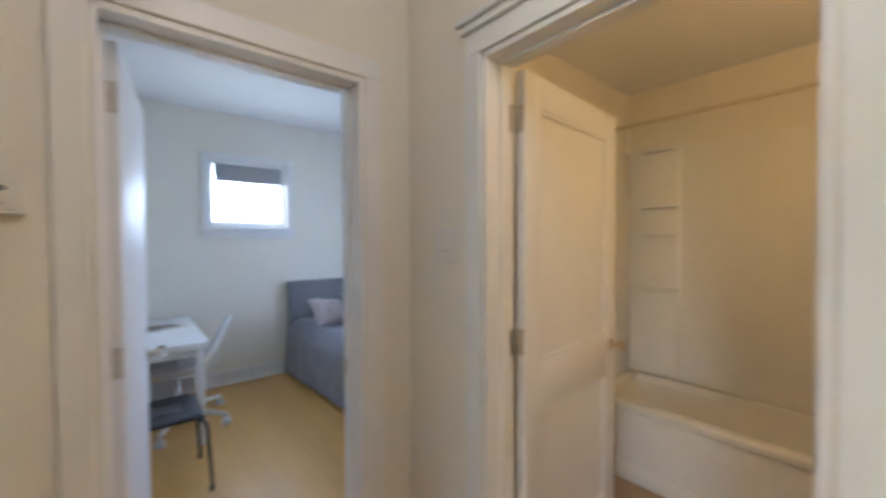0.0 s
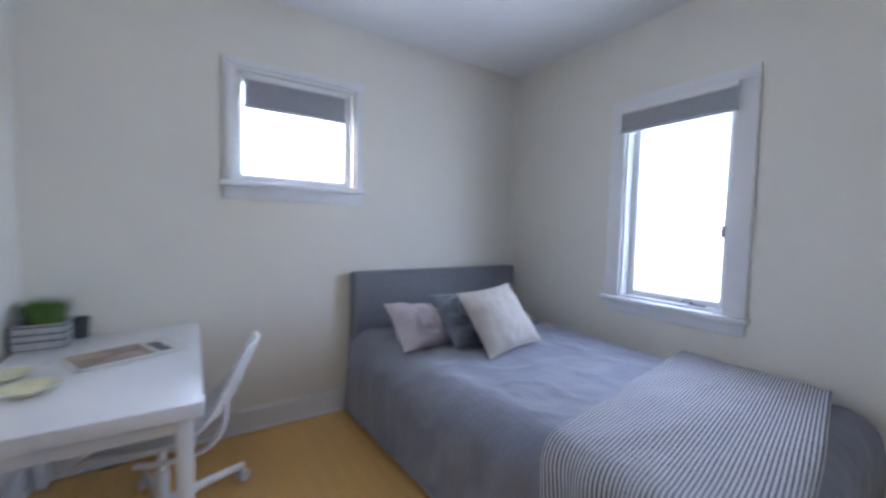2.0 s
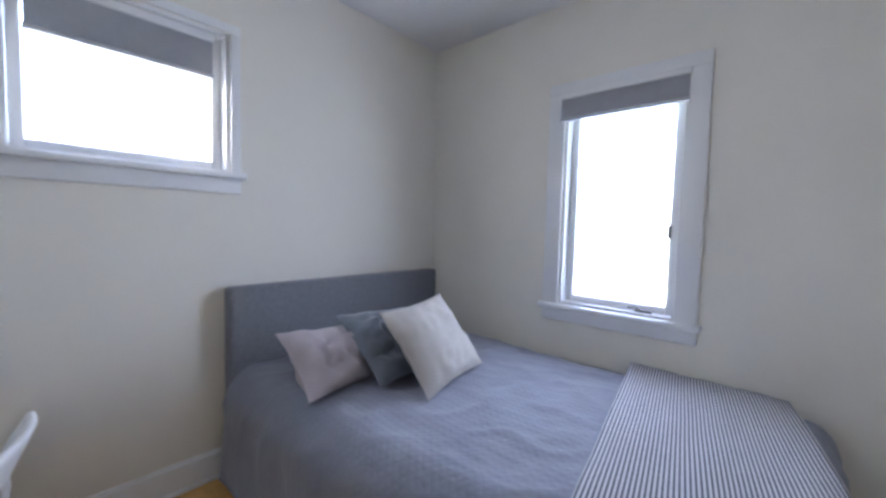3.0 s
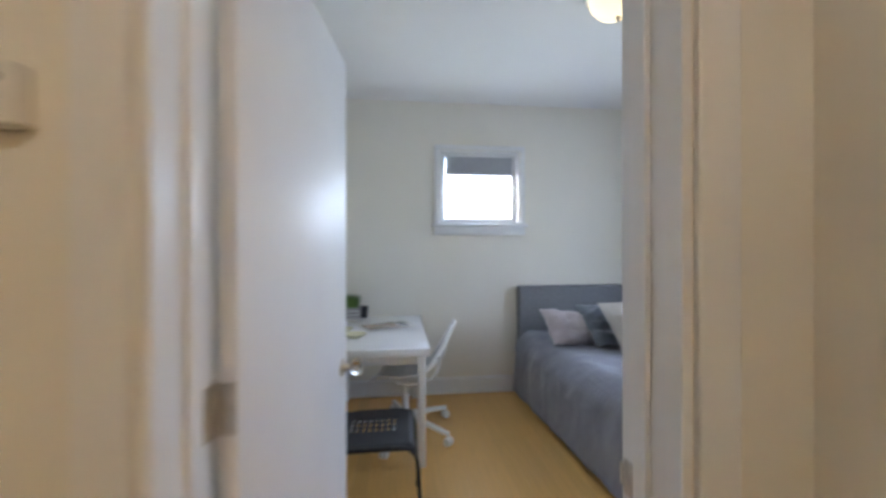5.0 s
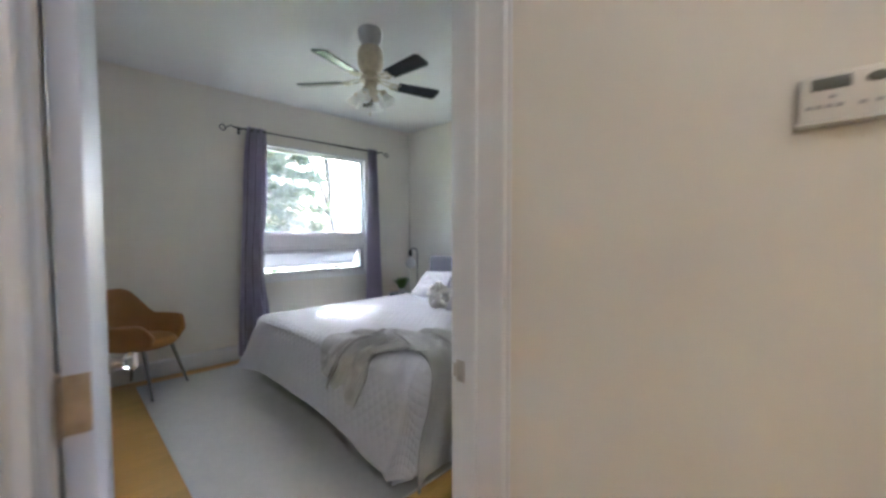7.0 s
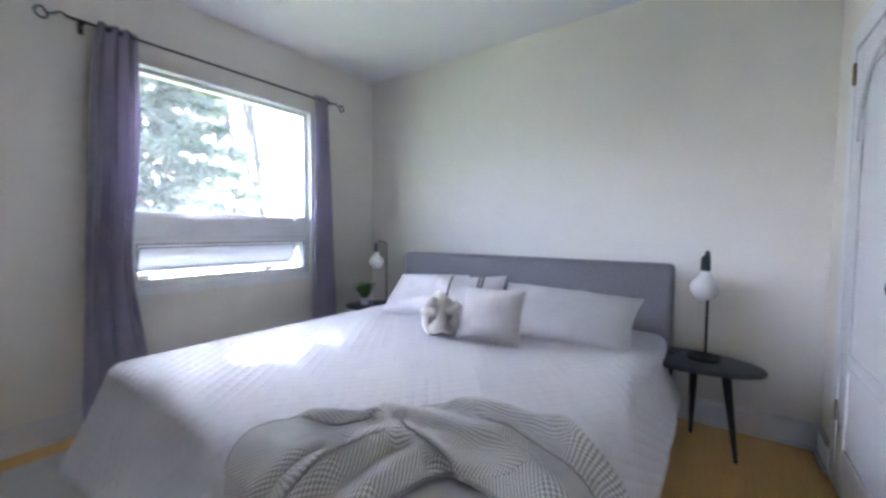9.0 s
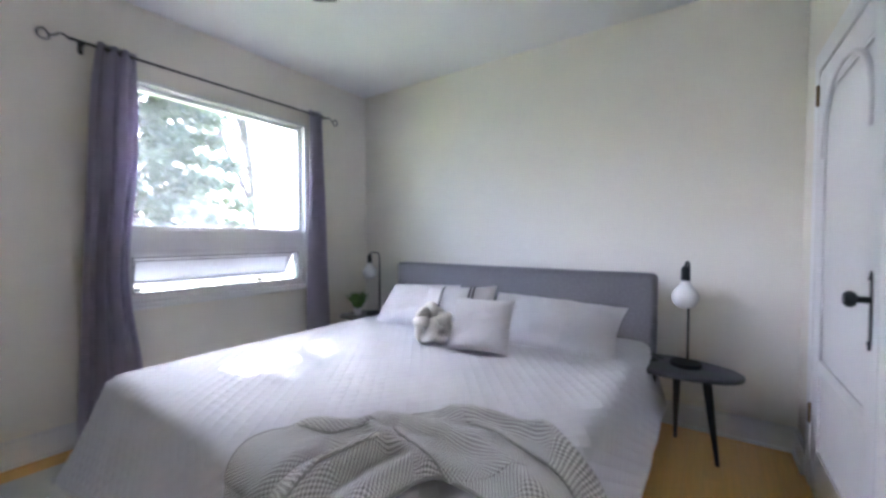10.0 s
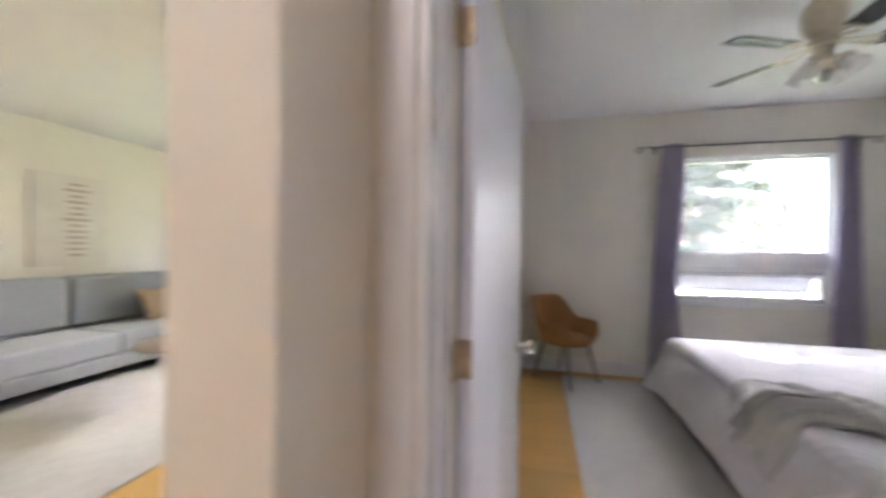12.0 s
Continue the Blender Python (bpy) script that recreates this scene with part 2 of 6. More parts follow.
BULB = mat("opal_bulb", (0.80, 0.79, 0.77), 0.25, var=0.02)


def striped(name, a, b_, freq, direction="X", duty=0.5, rough=0.95):
    m = mat(name, a, rough, var=0.05, vscale=20, bump=0.3, bscale=300, sheen=0.1)
    n, l = m.node_tree.nodes, m.node_tree.links
    p = n["Principled BSDF"]
    tc = n.new("ShaderNodeTexCoord")
    w = n.new("ShaderNodeTexWave")
    w.bands_direction = direction
    w.inputs["Scale"].default_value = freq
    w.inputs["Distortion"].default_value = 0.0
    l.new(tc.outputs["UV"], w.inputs["Vector"])
    g = n.new("ShaderNodeMapRange")
    g.inputs["From Min"].default_value, g.inputs["From Max"].default_value = duty - 0.12, duty + 0.12
    l.new(w.outputs["Fac"], g.inputs["Value"])
    cm = n.new("ShaderNodeMix")
    cm.data_type = "RGBA"
    l.new(g.outputs[0], cm.inputs["Factor"])
    l.new(p.inputs["Base Color"].links[0].from_socket, cm.inputs["A"])
    cm.inputs["B"].default_value = (*b_, 1)
    l.new(cm.outputs["Result"], p.inputs["Base Color"])
    return m, w, tc


# Stripes run along the cloth; its UVs are in metres.
THROW_A = striped("striped_cotton_throw", (0.64, 0.62, 0.63), (0.10, 0.105, 0.14), 22.5, "Y", 0.52)[0]
HEM = mat("grey_hem", (0.33, 0.325, 0.31), 0.95, var=0.1, vscale=40)
THROW_B = mat("grey_gingham_throw", (0.49, 0.48, 0.455), 0.95, var=0.06, vscale=10, bump=0.3, bscale=300, sheen=0.2)


def gingham(m, freq, dark, light):
    n, l = m.node_tree.nodes, m.node_tree.links
    p = n["Principled BSDF"]
    tc = n.new("ShaderNodeTexCoord")
    add = n.new("ShaderNodeMath")
    add.operation = "ADD"
    for i, d in enumerate("XY"):
        w = n.new("ShaderNodeTexWave")
        w.bands_direction = d
        w.inputs["Scale"].default_value = freq
        l.new(tc.outputs["UV"], w.inputs["Vector"])
        l.new(w.outputs["Fac"], add.inputs[i])
    g = n.new("ShaderNodeMapRange")
    g.inputs["From Min"].default_value, g.inputs["From Max"].default_value = 0.55, 1.5
    l.new(add.outputs[0], g.inputs["Value"])
    cm = n.new("ShaderNodeMix")
    cm.data_type = "RGBA"
    l.new(g.outputs[0], cm.inputs["Factor"])
    cm.inputs["A"].default_value, cm.inputs["B"].default_value = (*light, 1), (*dark, 1)
    l.new(cm.outputs["Result"], p.inputs["Base Color"])
    bp = n.new("ShaderNodeBump")
    bp.inputs["Strength"].default_value, bp.inputs["Distance"].default_value = 0.6, 0.002
    l.new(add.outputs[0], bp.inputs["Height"])
    l.new(bp.outputs[0], p.inputs["Normal"])


gingham(THROW_B, 38.0, (0.26, 0.255, 0.24), (0.70, 0.69, 0.66))


# ---- shaping ----
def box(bm, x0, y0, z0, x1, y1, z1, bev=0.0, seg=2):
    x0, x1 = min(x0, x1), max(x0, x1)
    y0, y1 = min(y0, y1), max(y0, y1)
    z0, z1 = min(z0, z1), max(z0, z1)
    m = Matrix.Translation(((x0 + x1) / 2, (y0 + y1) / 2, (z0 + z1) / 2)) @ Matrix.Diagonal((x1 - x0, y1 - y0, z1 - z0, 1))
    made = bmesh.ops.create_cube(bm, size=1, matrix=m)["verts"]
    if bev:
        edges = list({e for v in made for e in v.link_edges})
        bmesh.ops.bevel(bm, geom=edges, offset=bev, segments=seg, profile=0.5, affect="EDGES")


def cyl(bm, a, b, r0, r1=None, seg=16, caps=True):
    a, b = Vector(a), Vector(b)
    r1 = r0 if r1 is None else r1
    turn = (b - a).to_track_quat("Z", "Y").to_matrix().to_4x4()
    bmesh.ops.create_cone(bm, cap_ends=caps, segments=seg, radius1=r0, radius2=r1, depth=(b - a).length, matrix=Matrix.Translation((a + b) / 2) @ turn)


def lathe(bm, profile, centre=(0, 0, 0), seg=28):
    """Turns (radius, height) pairs about the upright axis through centre."""
    rings = []
    for r, z in profile:
        rings.append([bm.verts.new((centre[0] + r * math.cos(2 * math.pi * i / seg), centre[1] + r * math.sin(2 * math.pi * i / seg), centre[2] + z)) for i in range(seg)])
    for p, q in zip(rings, rings[1:]):
        for i in range(seg):
            bm.faces.new((p[i], p[(i + 1) % seg], q[(i + 1) % seg], q[i]))
    if profile[0][0] > 1e-6:
        bm.faces.new(list(reversed(rings[0])))
    if profile[-1][0] > 1e-6:
        bm.faces.new(rings[-1])
    bmesh.ops.remove_doubles(bm, verts=bm.verts[:], dist=1e-5)


def tube(bm, pts, r, seg=8, closed=False):
    """A round bar along the points."""
    pts = [Vector(p) for p in pts]
    rings, n, up = [], len(pts), Vector((0, 0, 1))
    side = None
    for i, p in enumerate(pts):
        d = (pts[(i + 1) % n] if (closed or i + 1 < n) else p) - (pts[i - 1] if (closed or i) else p)
        d.normalize()
        if side is None:
            side = d.cross(up if abs(d.z) < 0.9 else Vector((1, 0, 0))).normalized()
        else:
            side = (side - d * side.dot(d)).normalized()
        other = d.cross(side)
        rr = r[i] if isinstance(r, (list, tuple)) else r
        rings.append([bm.verts.new(p + (side * math.cos(2 * math.pi * k / seg) + other * math.sin(2 * math.pi * k / seg)) * rr) for k in range(seg)])
    pairs = list(zip(rings, rings[1:])) + ([(rings[-1], rings[0])] if closed else [])
    for a, b in pairs:
        for k in range(seg):
            bm.faces.new((a[k], a[(k + 1) % seg], b[(k + 1) % seg], b[k]))
    if not closed:
        bm.faces.new(list(reversed(rings[0])))
        bm.faces.new(rings[-1])


def arc(p, q, r, n=5):
    """A quadratic bend from p to r by way of q."""
    p, q, r = Vector(p), Vector(q), Vector(r)
    return [p * (1 - t) ** 2 + q * 2 * t * (1 - t) + r * t * t for t in [i / n for i in range(n + 1)]]


def grid(bm, nx, ny, fn, close=False, uv=None):
    """A sheet of nx by ny cells through fn(u, v)."""
    vs = [[bm.verts.new(fn(i / nx, j / ny)) for j in range(ny + 1)] for i in range(nx + 1)]
    lay = bm.loops.layers.uv.verify() if uv else None
    for i in range(nx):
        for j in range(ny):
            f = bm.faces.new((vs[i][j], vs[i + 1][j], vs[i + 1][j + 1], vs[i][j + 1]))
            if uv:
                for loop, (a, b) in zip(f.loops, ((i, j), (i + 1, j), (i + 1, j + 1), (i, j + 1))):
                    loop[lay].uv = uv(a / nx, b / ny)
    return vs


def part(name, bm, material, parent=None, label="", smooth=True, m=None):
    bmesh.ops.recalc_face_normals(bm, faces=bm.faces[:])
    data = bpy.data.meshes.new(name)
    bm.to_mesh(data)
    bm.free()
    data.materials.append(material)
    if smooth:
        for p in data.polygons:
            p.use_smooth = True
        data.set_sharp_from_angle(angle=radians(38))
    ob = new(name, data)
    if parent:
        ob.parent = parent
    if m:
        ob.matrix_basis = m
    if label:
        ob["label"] = label
    return ob


def thing(name, m, label, category, group=""):
    return tagged(_place(new(name), m), label, category, group)


def _place(ob, m):
    ob.empty_display_size = 0.1
    ob.matrix_basis = m
    return ob


def solo(name, bm, material, label, category, group="", kind="", m=None):
    return tagged(part(name, bm, material, None, label, m=m), label, category, group, kind)


def boxes(*rows, bev=0.0):
    bm = bmesh.new()
    for r in rows:
        box(bm, *r, bev=bev)
    return bm


def thicken(ob, t, offset=-1):
    mod = ob.modifiers.new("thickness", "SOLIDIFY")
    mod.thickness, mod.offset = t, offset
    return ob


# ---- the building ----
A0, A1, AS, AN, AZ = 0.87, 4.07, 2.61, 5.46, 2.70      # small bedroom
B0, B1, BS, BN, BZ = -3.45, 0.10, 1.60, 5.28, 2.77     # large bedroom
HW, HE, HN, HZ = 0.28, 2.06, 2.46, 2.62                # hall
HEAD = 2.04
LS, LW, LN = -3.25, -4.00, 1.294                       # living room


def structure(name, bm, material, label, category):
    return tagged(part(name, bm, material, None, label, smooth=False), label, category, "", "structure")


structure("wall_north", boxes(
    (A0 - 0.1, AN, -0.1, 1.78, AN + 0.2, 2.9), (2.54, AN, -0.1, A1 + 0.2, AN + 0.2, 2.9),
    (1.78, AN, -0.1, 2.54, AN + 0.2, 1.57), (1.78, AN, 2.26, 2.54, AN + 0.2, 2.9)), WALL, "off-white painted bedroom wall with a small high window", "wall")
structure("wall_east", boxes(
    (A1, HN, -0.1, A1 + 0.2, 3.73, 2.9), (A1, 4.36, -0.1, A1 + 0.2, AN, 2.9),
    (A1, 3.73, -0.1, A1 + 0.2, 4.36, 0.87), (A1, 3.73, 2.15, A1 + 0.2, 4.36, 2.9)), WALL, "off-white painted bedroom wall beside the bed", "wall")
structure("wall_hall_north", boxes(
    (HW, HN, -0.1, 1.085, AS, 2.9), (1.85, HN, -0.1, A1, AS, 2.9), (1.085, HN, HEAD, 1.85, AS, 2.9)), WALL, "cream painted hall wall with a doorway", "wall")
structure("wall_between_bedrooms", boxes((A0 - 0.1, AS, -0.1, A0, AN, 2.9)), WALL, "off-white painted partition wall", "wall")
structure("wall_large_bedroom_north", boxes((B0 - 0.2, BN, -0.1, A0 - 0.1, BN + 0.33, 2.9)), WALL, "off-white painted wall behind the headboard", "wall")
structure("wall_large_bedroom_west", boxes(
    (B0 - 0.2, LN, -0.1, B0, 3.13, 2.9), (B0 - 0.2, 4.53, -0.1, B0, BN, 2.9),
    (B0 - 0.2, 3.13, -0.1, B0, 4.53, 0.80), (B0 - 0.2, 3.13, 2.30, B0, 4.53, 2.9)), WALL, "off-white painted wall with a wide picture window", "wall")
structure("wall_large_bedroom_south", boxes((B0, LN, -0.1, B1, BS, 2.9), (B1, LN, -0.1, 0.555, 1.467, 2.9)), WALL, "off-white painted wall beside the open door", "wall")
structure("wall_hall_west", boxes(
    (B1, 1.467, -0.1, HW, 1.567, 2.9), (B1, 2.45, -0.1, HW, AS, 2.9), (B1, 1.567, HEAD, HW, 2.45, 2.9)), WALL, "cream painted hall wall with a bedroom doorway", "wall")
structure("wall_closet", boxes(
    (B1, AS, -0.1, B1 + 0.1, 4.02, 2.9), (B1, 4.91, -0.1, B1 + 0.1, BN, 2.9), (B1, 4.02, HEAD + 0.02, B1 + 0.1, 4.91, 2.9)), WALL, "off-white painted wall with a closet door", "wall")
structure("wall_bath_west", boxes(
    (HE, LS, -0.1, HE + 0.13, 1.215, 2.9), (HE, 2.03, -0.1, HE + 0.13, HN, 2.9), (HE, 1.215, HEAD, HE + 0.13, 2.03, 2.9)), WALL, "cream painted hall wall with the bathroom doorway", "wall")
structure("wall_bath_outer", boxes((A1, 0.6, -0.1, A1 + 0.2, HN, 2.9), (HE + 0.13, 0.6, -0.1, A1, 0.7, 2.9)), WALL, "painted bathroom wall", "wall")
structure("wall_living_south", boxes((LW, LS - 0.2, -0.1, HE + 0.13, LS, 2.9)), WALL, "off-white painted living room wall behind the sofa", "wall")
# the opening is assumed, out of view, to let daylight in
structure("wall_living_west", boxes(
    (LW - 0.2, LS - 0.2, -0.1, LW, -1.7, 2.9), (LW - 0.2, -0.3, -0.1, LW, LN + 0.2, 2.9), (LW - 0.2, -1.7, -0.1, LW, -0.3, 0.85), (LW - 0.2, -1.7, 2.2, LW, -0.3, 2.9),
    (LW, LN, -0.1, B0 - 0.2, LN + 0.2, 2.9)), WALL, "off-white painted living room wall with an assumed window opening", "wall")
structure("ceiling_small_bedroom", boxes((A0 - 0.1, AS - 0.15, AZ, A1 + 0.2, AN + 0.2, AZ + 0.1)), CEIL, "white painted plaster ceiling", "ceiling")
structure("ceiling_large_bedroom", boxes((B0 - 0.2, BS - 0.1, BZ, 0.6, BN + 0.3, BZ + 0.1)), CEIL, "white painted plaster ceiling", "ceiling")
structure("ceiling_hall", boxes((LW - 0.2, LS - 0.2, HZ, B1 + 0.1, LN + 0.4, HZ + 0.05), (B1, LS - 0.2, HZ, HE + 0.13, HN + 0.05, HZ + 0.05)), CEIL, "white painted hall and living room ceiling", "ceiling")
structure("ceiling_bath", boxes((HE + 0.1, 0.6, 2.50, A1 + 0.1, HN, 2.58)), CEIL, "white painted bathroom ceiling", "ceiling")
FLOOR_OB = structure("floor", boxes((LW - 0.2, LS - 0.2, -0.12, A1 + 0.2, AN + 0.2, -0.010)), SUBFLOOR, "golden oak strip floor", "floor")
structure("floor_bath", boxes((HE + 0.065, 0.7, -0.012, A1, HN, 0.002)), BATHFLOOR, "brown vinyl bathroom floor", "floor")


def skirting(name, runs):
    """Baseboards as (x0, y0, x1, y1, nx, ny): a board with a small cap and a shoe moulding."""
    bm = bmesh.new()
    for x0, y0, x1, y1, nx, ny in runs:
        for d, z0, z1 in ((0.016, 0.0, 0.115), (0.022, 0.115, 0.140), (0.012, 0.140, 0.150), (0.030, 0.0, 0.018)):
            box(bm, x0, y0, z0, x1 + nx * d, y1 + ny * d, z1, bev=0.003, seg=1)
    return structure(name, bm, TRIM, "white painted baseboard with a moulded cap", "baseboard")


skirting("baseboard_small_bedroom", [(A0, AN, A1, AN, 0, -1), (A1, AS, A1, AN - 0.03, -1, 0), (A0, AS, A0, AN - 0.03, 1, 0), (1.95, AS, A1 - 0.03, AS, 0, 1)])
skirting("baseboard_large_bedroom", [(B0, BN, B1, BN, 0, -1), (B0, BS, B0, BN - 0.03, 1, 0), (B0 + 0.03, BS, B1 - 0.15, BS, 0, 1), (B1, 2.53, B1, 3.92, -1, 0), (B1, 5.01, B1, BN - 0.03, -1, 0)])
skirting("baseboard_hall", [(0.30, HN, 0.985, HN, 0, -1), (0.30, 1.467, 0.555, 1.467, 0, 1), (1.95, HN, HE, HN, 0, -1)])


# ---- doorways and doors ----
def casing(name, axis, face, out, a0, a1, head, thick, w=0.075, cap=False):
    """A door lining through a wall and flat casing on one face. axis: the wall runs along it; face: its near face; out: +1 or -1, the way the casing stands proud."""
    bm = bmesh.new()

    def put(a, b, z0, z1, d0, d1, bev=0.004):
        if axis == "x":
            box(bm, a, face + out * d0, z0, b, face + out * d1, z1, bev=bev)
        else:
            box(bm, face + out * d0, a, z0, face + out * d1, b, z1, bev=bev)

    for s, e in ((a0 - w, a0 - 0.006), (a1 + 0.006, a1 + w)):
        put(s, e, 0, head + 0.006, -0.007, 0.013, 0.004)
    put(a0 - w, a1 + w, head + 0.006, head + 0.006 + w, -0.007, 0.013, 0.004)
    if cap:
        put(a0 - w - 0.012, a1 + w + 0.012, head + 0.006 + w, head + 0.032 + w, 0, 0.028, 0.008)
        put(a0 - w - 0.024, a1 + w + 0.024, head + 0.032 + w, head + 0.050 + w, 0, 0.042, 0.006)
    put(a0 - 0.001, a0 + 0.016, 0, head, -thick - 0.002, 0.004, 0.002)
    put(a1 - 0.016, a1 + 0.001, 0, head, -thick - 0.002, 0.004, 0.002)
    put(a0, a1, head - 0.016, head + 0.001, -thick - 0.002, 0.004, 0.002)
    # the stop
    mid = -thick * 0.45
    put(a0 + 0.016, a0 + 0.027, 0, head - 0.016, mid - 0.035, mid, 0.002)
    put(a1 - 0.027, a1 - 0.016, 0, head - 0.016, mid - 0.035, mid, 0.002)
    put(a0 + 0.016, a1 - 0.016, head - 0.027, head - 0.016, mid - 0.035, mid, 0.002)
    return structure(name, bm, TRIM, "white painted door casing and lining", "door frame")


casing("door_frame_1", "x", HN, -1, 1.085, 1.85, HEAD, AS - HN)
casing("door_frame_2", "y", HW, 1, 1.567, 2.45, HEAD, HW - B1)
casing("door_frame_3", "y", HE, -1, 1.215, 2.03, HEAD, 0.13, cap=True)
casing("door_frame_4", "y", B1, -1, 4.02, 4.91, HEAD + 0.02, 0.1, w=0.095)


def hinge(door, z, material, y0, y1, side):
    """A butt hinge at the leaf's own edge: one plate on the edge, one on the jamb, knuckles on the opening side."""
    bm = bmesh.new()
    box(bm, 0.0005, y0 + 0.002, z - 0.046, 0.0032, y1 - 0.002, z + 0.046, bev=0.001, seg=1)
    box(bm, -0.036, -0.0015, z - 0.046, -0.005, 0.0018, z + 0.046, bev=0.001, seg=1)
    for k in range(5):
        cyl(bm, (-0.003, 0.005 * side, z - 0.046 + k * 0.0184 + 0.001), (-0.003, 0.005 * side, z - 0.046 + k * 0.0184 + 0.0175), 0.0075, seg=10)
    for s in (-1, 1):
        cyl(bm, (-0.003, 0.005 * side, z + s * 0.046), (-0.003, 0.005 * side, z + s * 0.053), 0.0055, 0.002, seg=10)
    for dz, f in ((-0.032, 0.35), (0.0, 0.65), (0.032, 0.35)):
        cyl(bm, (0.004, y0 + (y1 - y0) * f, z + dz), (-0.0006, y0 + (y1 - y0) * f, z + dz), 0.0035, seg=8)
    return part("hinge", bm, material, door, "aged metal butt hinge")


def leaf(name, m, width, height, label, panels, knob, hinge_mat, hinges, thick=0.036, handed=1):
    """A door hung at its own origin, running along +x, its faces at y = 0 and y = thick * handed."""
    door = tagged(_place(new(name), m), label, "door", "", "structure")
    y0, y1 = sorted((0.0, thick * handed))
    bm = bmesh.new()
    if panels == "flat":
        box(bm, 0.004, y0, 0.01, width, y1, height, bev=0.003)
    else:
        st = 0.105
        box(bm, 0.004, y0, 0.01, st, y1, height, bev=0.003)
        box(bm, width - st, y0, 0.01, width, y1, height, bev=0.003)
        rails = [(0.01, 0.22), (height - 0.115, height)] + panels
        for z0, z1 in rails:
            box(bm, st, y0 + 0.0008, z0, width - st, y1 - 0.0008, z1, bev=0.003)
        box(bm, st - 0.004, y0 + 0.011, 0.2, width - st + 0.004, y1 - 0.011, height - 0.1)
        spans = sorted(rails)
        for (_, lo), (hi, _) in zip(spans, spans[1:]):
            for yy in (y0 + 0.006, y1 - 0.006):
                for a, b, c, d in ((st, lo, st + 0.016, hi), (width - st - 0.016, lo, width - st, hi), (st, lo, width - st, lo + 0.016), (st, hi - 0.016, width - st, hi)):
                    box(bm, a, yy - 0.005, b, c, yy + 0.005, d, bev=0.003, seg=1)
    part("door_leaf", bm, DOOR, door)
    for z in hinges:
        hinge(door, z, hinge_mat, y0, y1, -handed)
    kx, kz = width - 0.06, (1.05 if knob == "black" else 0.93)
    for s, yy in ((-1, y0), (1, y1)):
        bm = bmesh.new()
        if knob == "crystal":
            cyl(bm, (kx, yy, kz), (kx, yy + s * 0.005, kz), 0.030, 0.027, seg=24)
            cyl(bm, (kx, yy, kz), (kx, yy + s * 0.014, kz), 0.018, 0.014, seg=20)
        elif knob == "black":
            box(bm, kx - 0.012, yy, kz - 0.14, kx + 0.012, yy + s * 0.004, kz + 0.07, bev=0.0015)
            cyl(bm, (kx, yy, kz - 0.135), (kx, yy + s * 0.004, kz - 0.165), 0.011, 0.002, seg=8)
            cyl(bm, (kx, yy, kz + 0.065), (kx, yy + s * 0.004, kz + 0.095), 0.011, 0.002, seg=8)
        else:
            cyl(bm, (kx, yy, kz), (kx, yy + s * 0.006, kz), 0.028, seg=20)
        cyl(bm, (kx, yy, kz), (kx, yy + s * 0.038, kz), 0.011, seg=14)
        plate = part("escutcheon", bm, {"crystal": NICKEL, "brass": BRASS, "black": BLACKIRON}[knob], door, "metal knob plate")
        bm = bmesh.new()
        if knob == "crystal":
            lathe(bm, [(0.011, 0.032), (0.021, 0.037), (0.029, 0.047), (0.030, 0.058), (0.022, 0.069), (0.008, 0.071)], seg=12)
        else:
            lathe(bm, [(0.010, 0.034), (0.020, 0.037), (0.027, 0.047), (0.027, 0.056), (0.019, 0.065), (0.0, 0.068)], seg=20)
        bmesh.ops.transform(bm, matrix=Matrix.Translation((kx, yy, kz)) @ Matrix.Rotation(radians(-90 * s), 4, "X"), verts=bm.verts[:])
        part("knob", bm, {"crystal": CRYSTAL, "brass": BRASS, "black": BLACKIRON}[knob], plate, "", smooth=knob != "crystal")
    return door


H3 = [0.28, 1.07, 1.85]
leaf("door_1", pose(1.104, 2.619, 0, 0, 0, 83.7), 0.742, 2.015, "white painted bedroom door standing open with glass knob", "flat", "crystal", NICKEL, H3, handed=-1)
leaf("door_2", pose(0.088, 1.605, 0, 0, 0, 174.8), 0.80, 2.015, "white painted bedroom door standing open with crystal knob", "flat", "crystal", BRASS, H3, handed=-1)
leaf("door_3", pose(2.203, 2.012, 0, 0, 0, 4.0), 0.775, 2.015, "white painted bathroom door standing open with brass knob", [(0.80, 0.98)], "brass", NICKEL, H3, handed=-1)


# strike plates on the empty jambs
def strike(name, x, y, z, axis):
    bm = bmesh.new()
    if axis == "x":
        box(bm, x - 0.002, y - 0.016, z - 0.032, x + 0.002, y + 0.016, z + 0.032, bev=0.0015)
        box(bm, x - 0.004, y + 0.014, z - 0.02, x + 0.002, y + 0.026, z + 0.02, bev=0.0015)
    else:
        box(bm, x - 0.016, y - 0.002, z - 0.032, x + 0.016, y + 0.002, z + 0.032, bev=0.0015)
        box(bm, x - 0.026, y - 0.004, z - 0.02, x - 0.014, y + 0.002, z + 0.02, bev=0.0015)
    solo(name, bm, NICKEL, "small metal strike plate set in a white door jamb", "strike plate")


strike("strike_plate", 1.832, 2.585, 0.92, "x")
strike("strike_plate", 0.135, 2.433, 0.92, "y")


# ---- windows ----
def frame_bars(bm, put, a0, a1, z0, z1, w, d0, d1, bev=0.004):
    put(bm, a0, a0 + w, z0, z1, d0, d1, bev)
    put(bm, a1 - w, a1, z0, z1, d0, d1, bev)
    put(bm, a0 + w, a1 - w, z1 - w, z1, d0, d1, bev)
    put(bm, a0 + w, a1 - w, z0, z0 + w, d0, d1, bev)


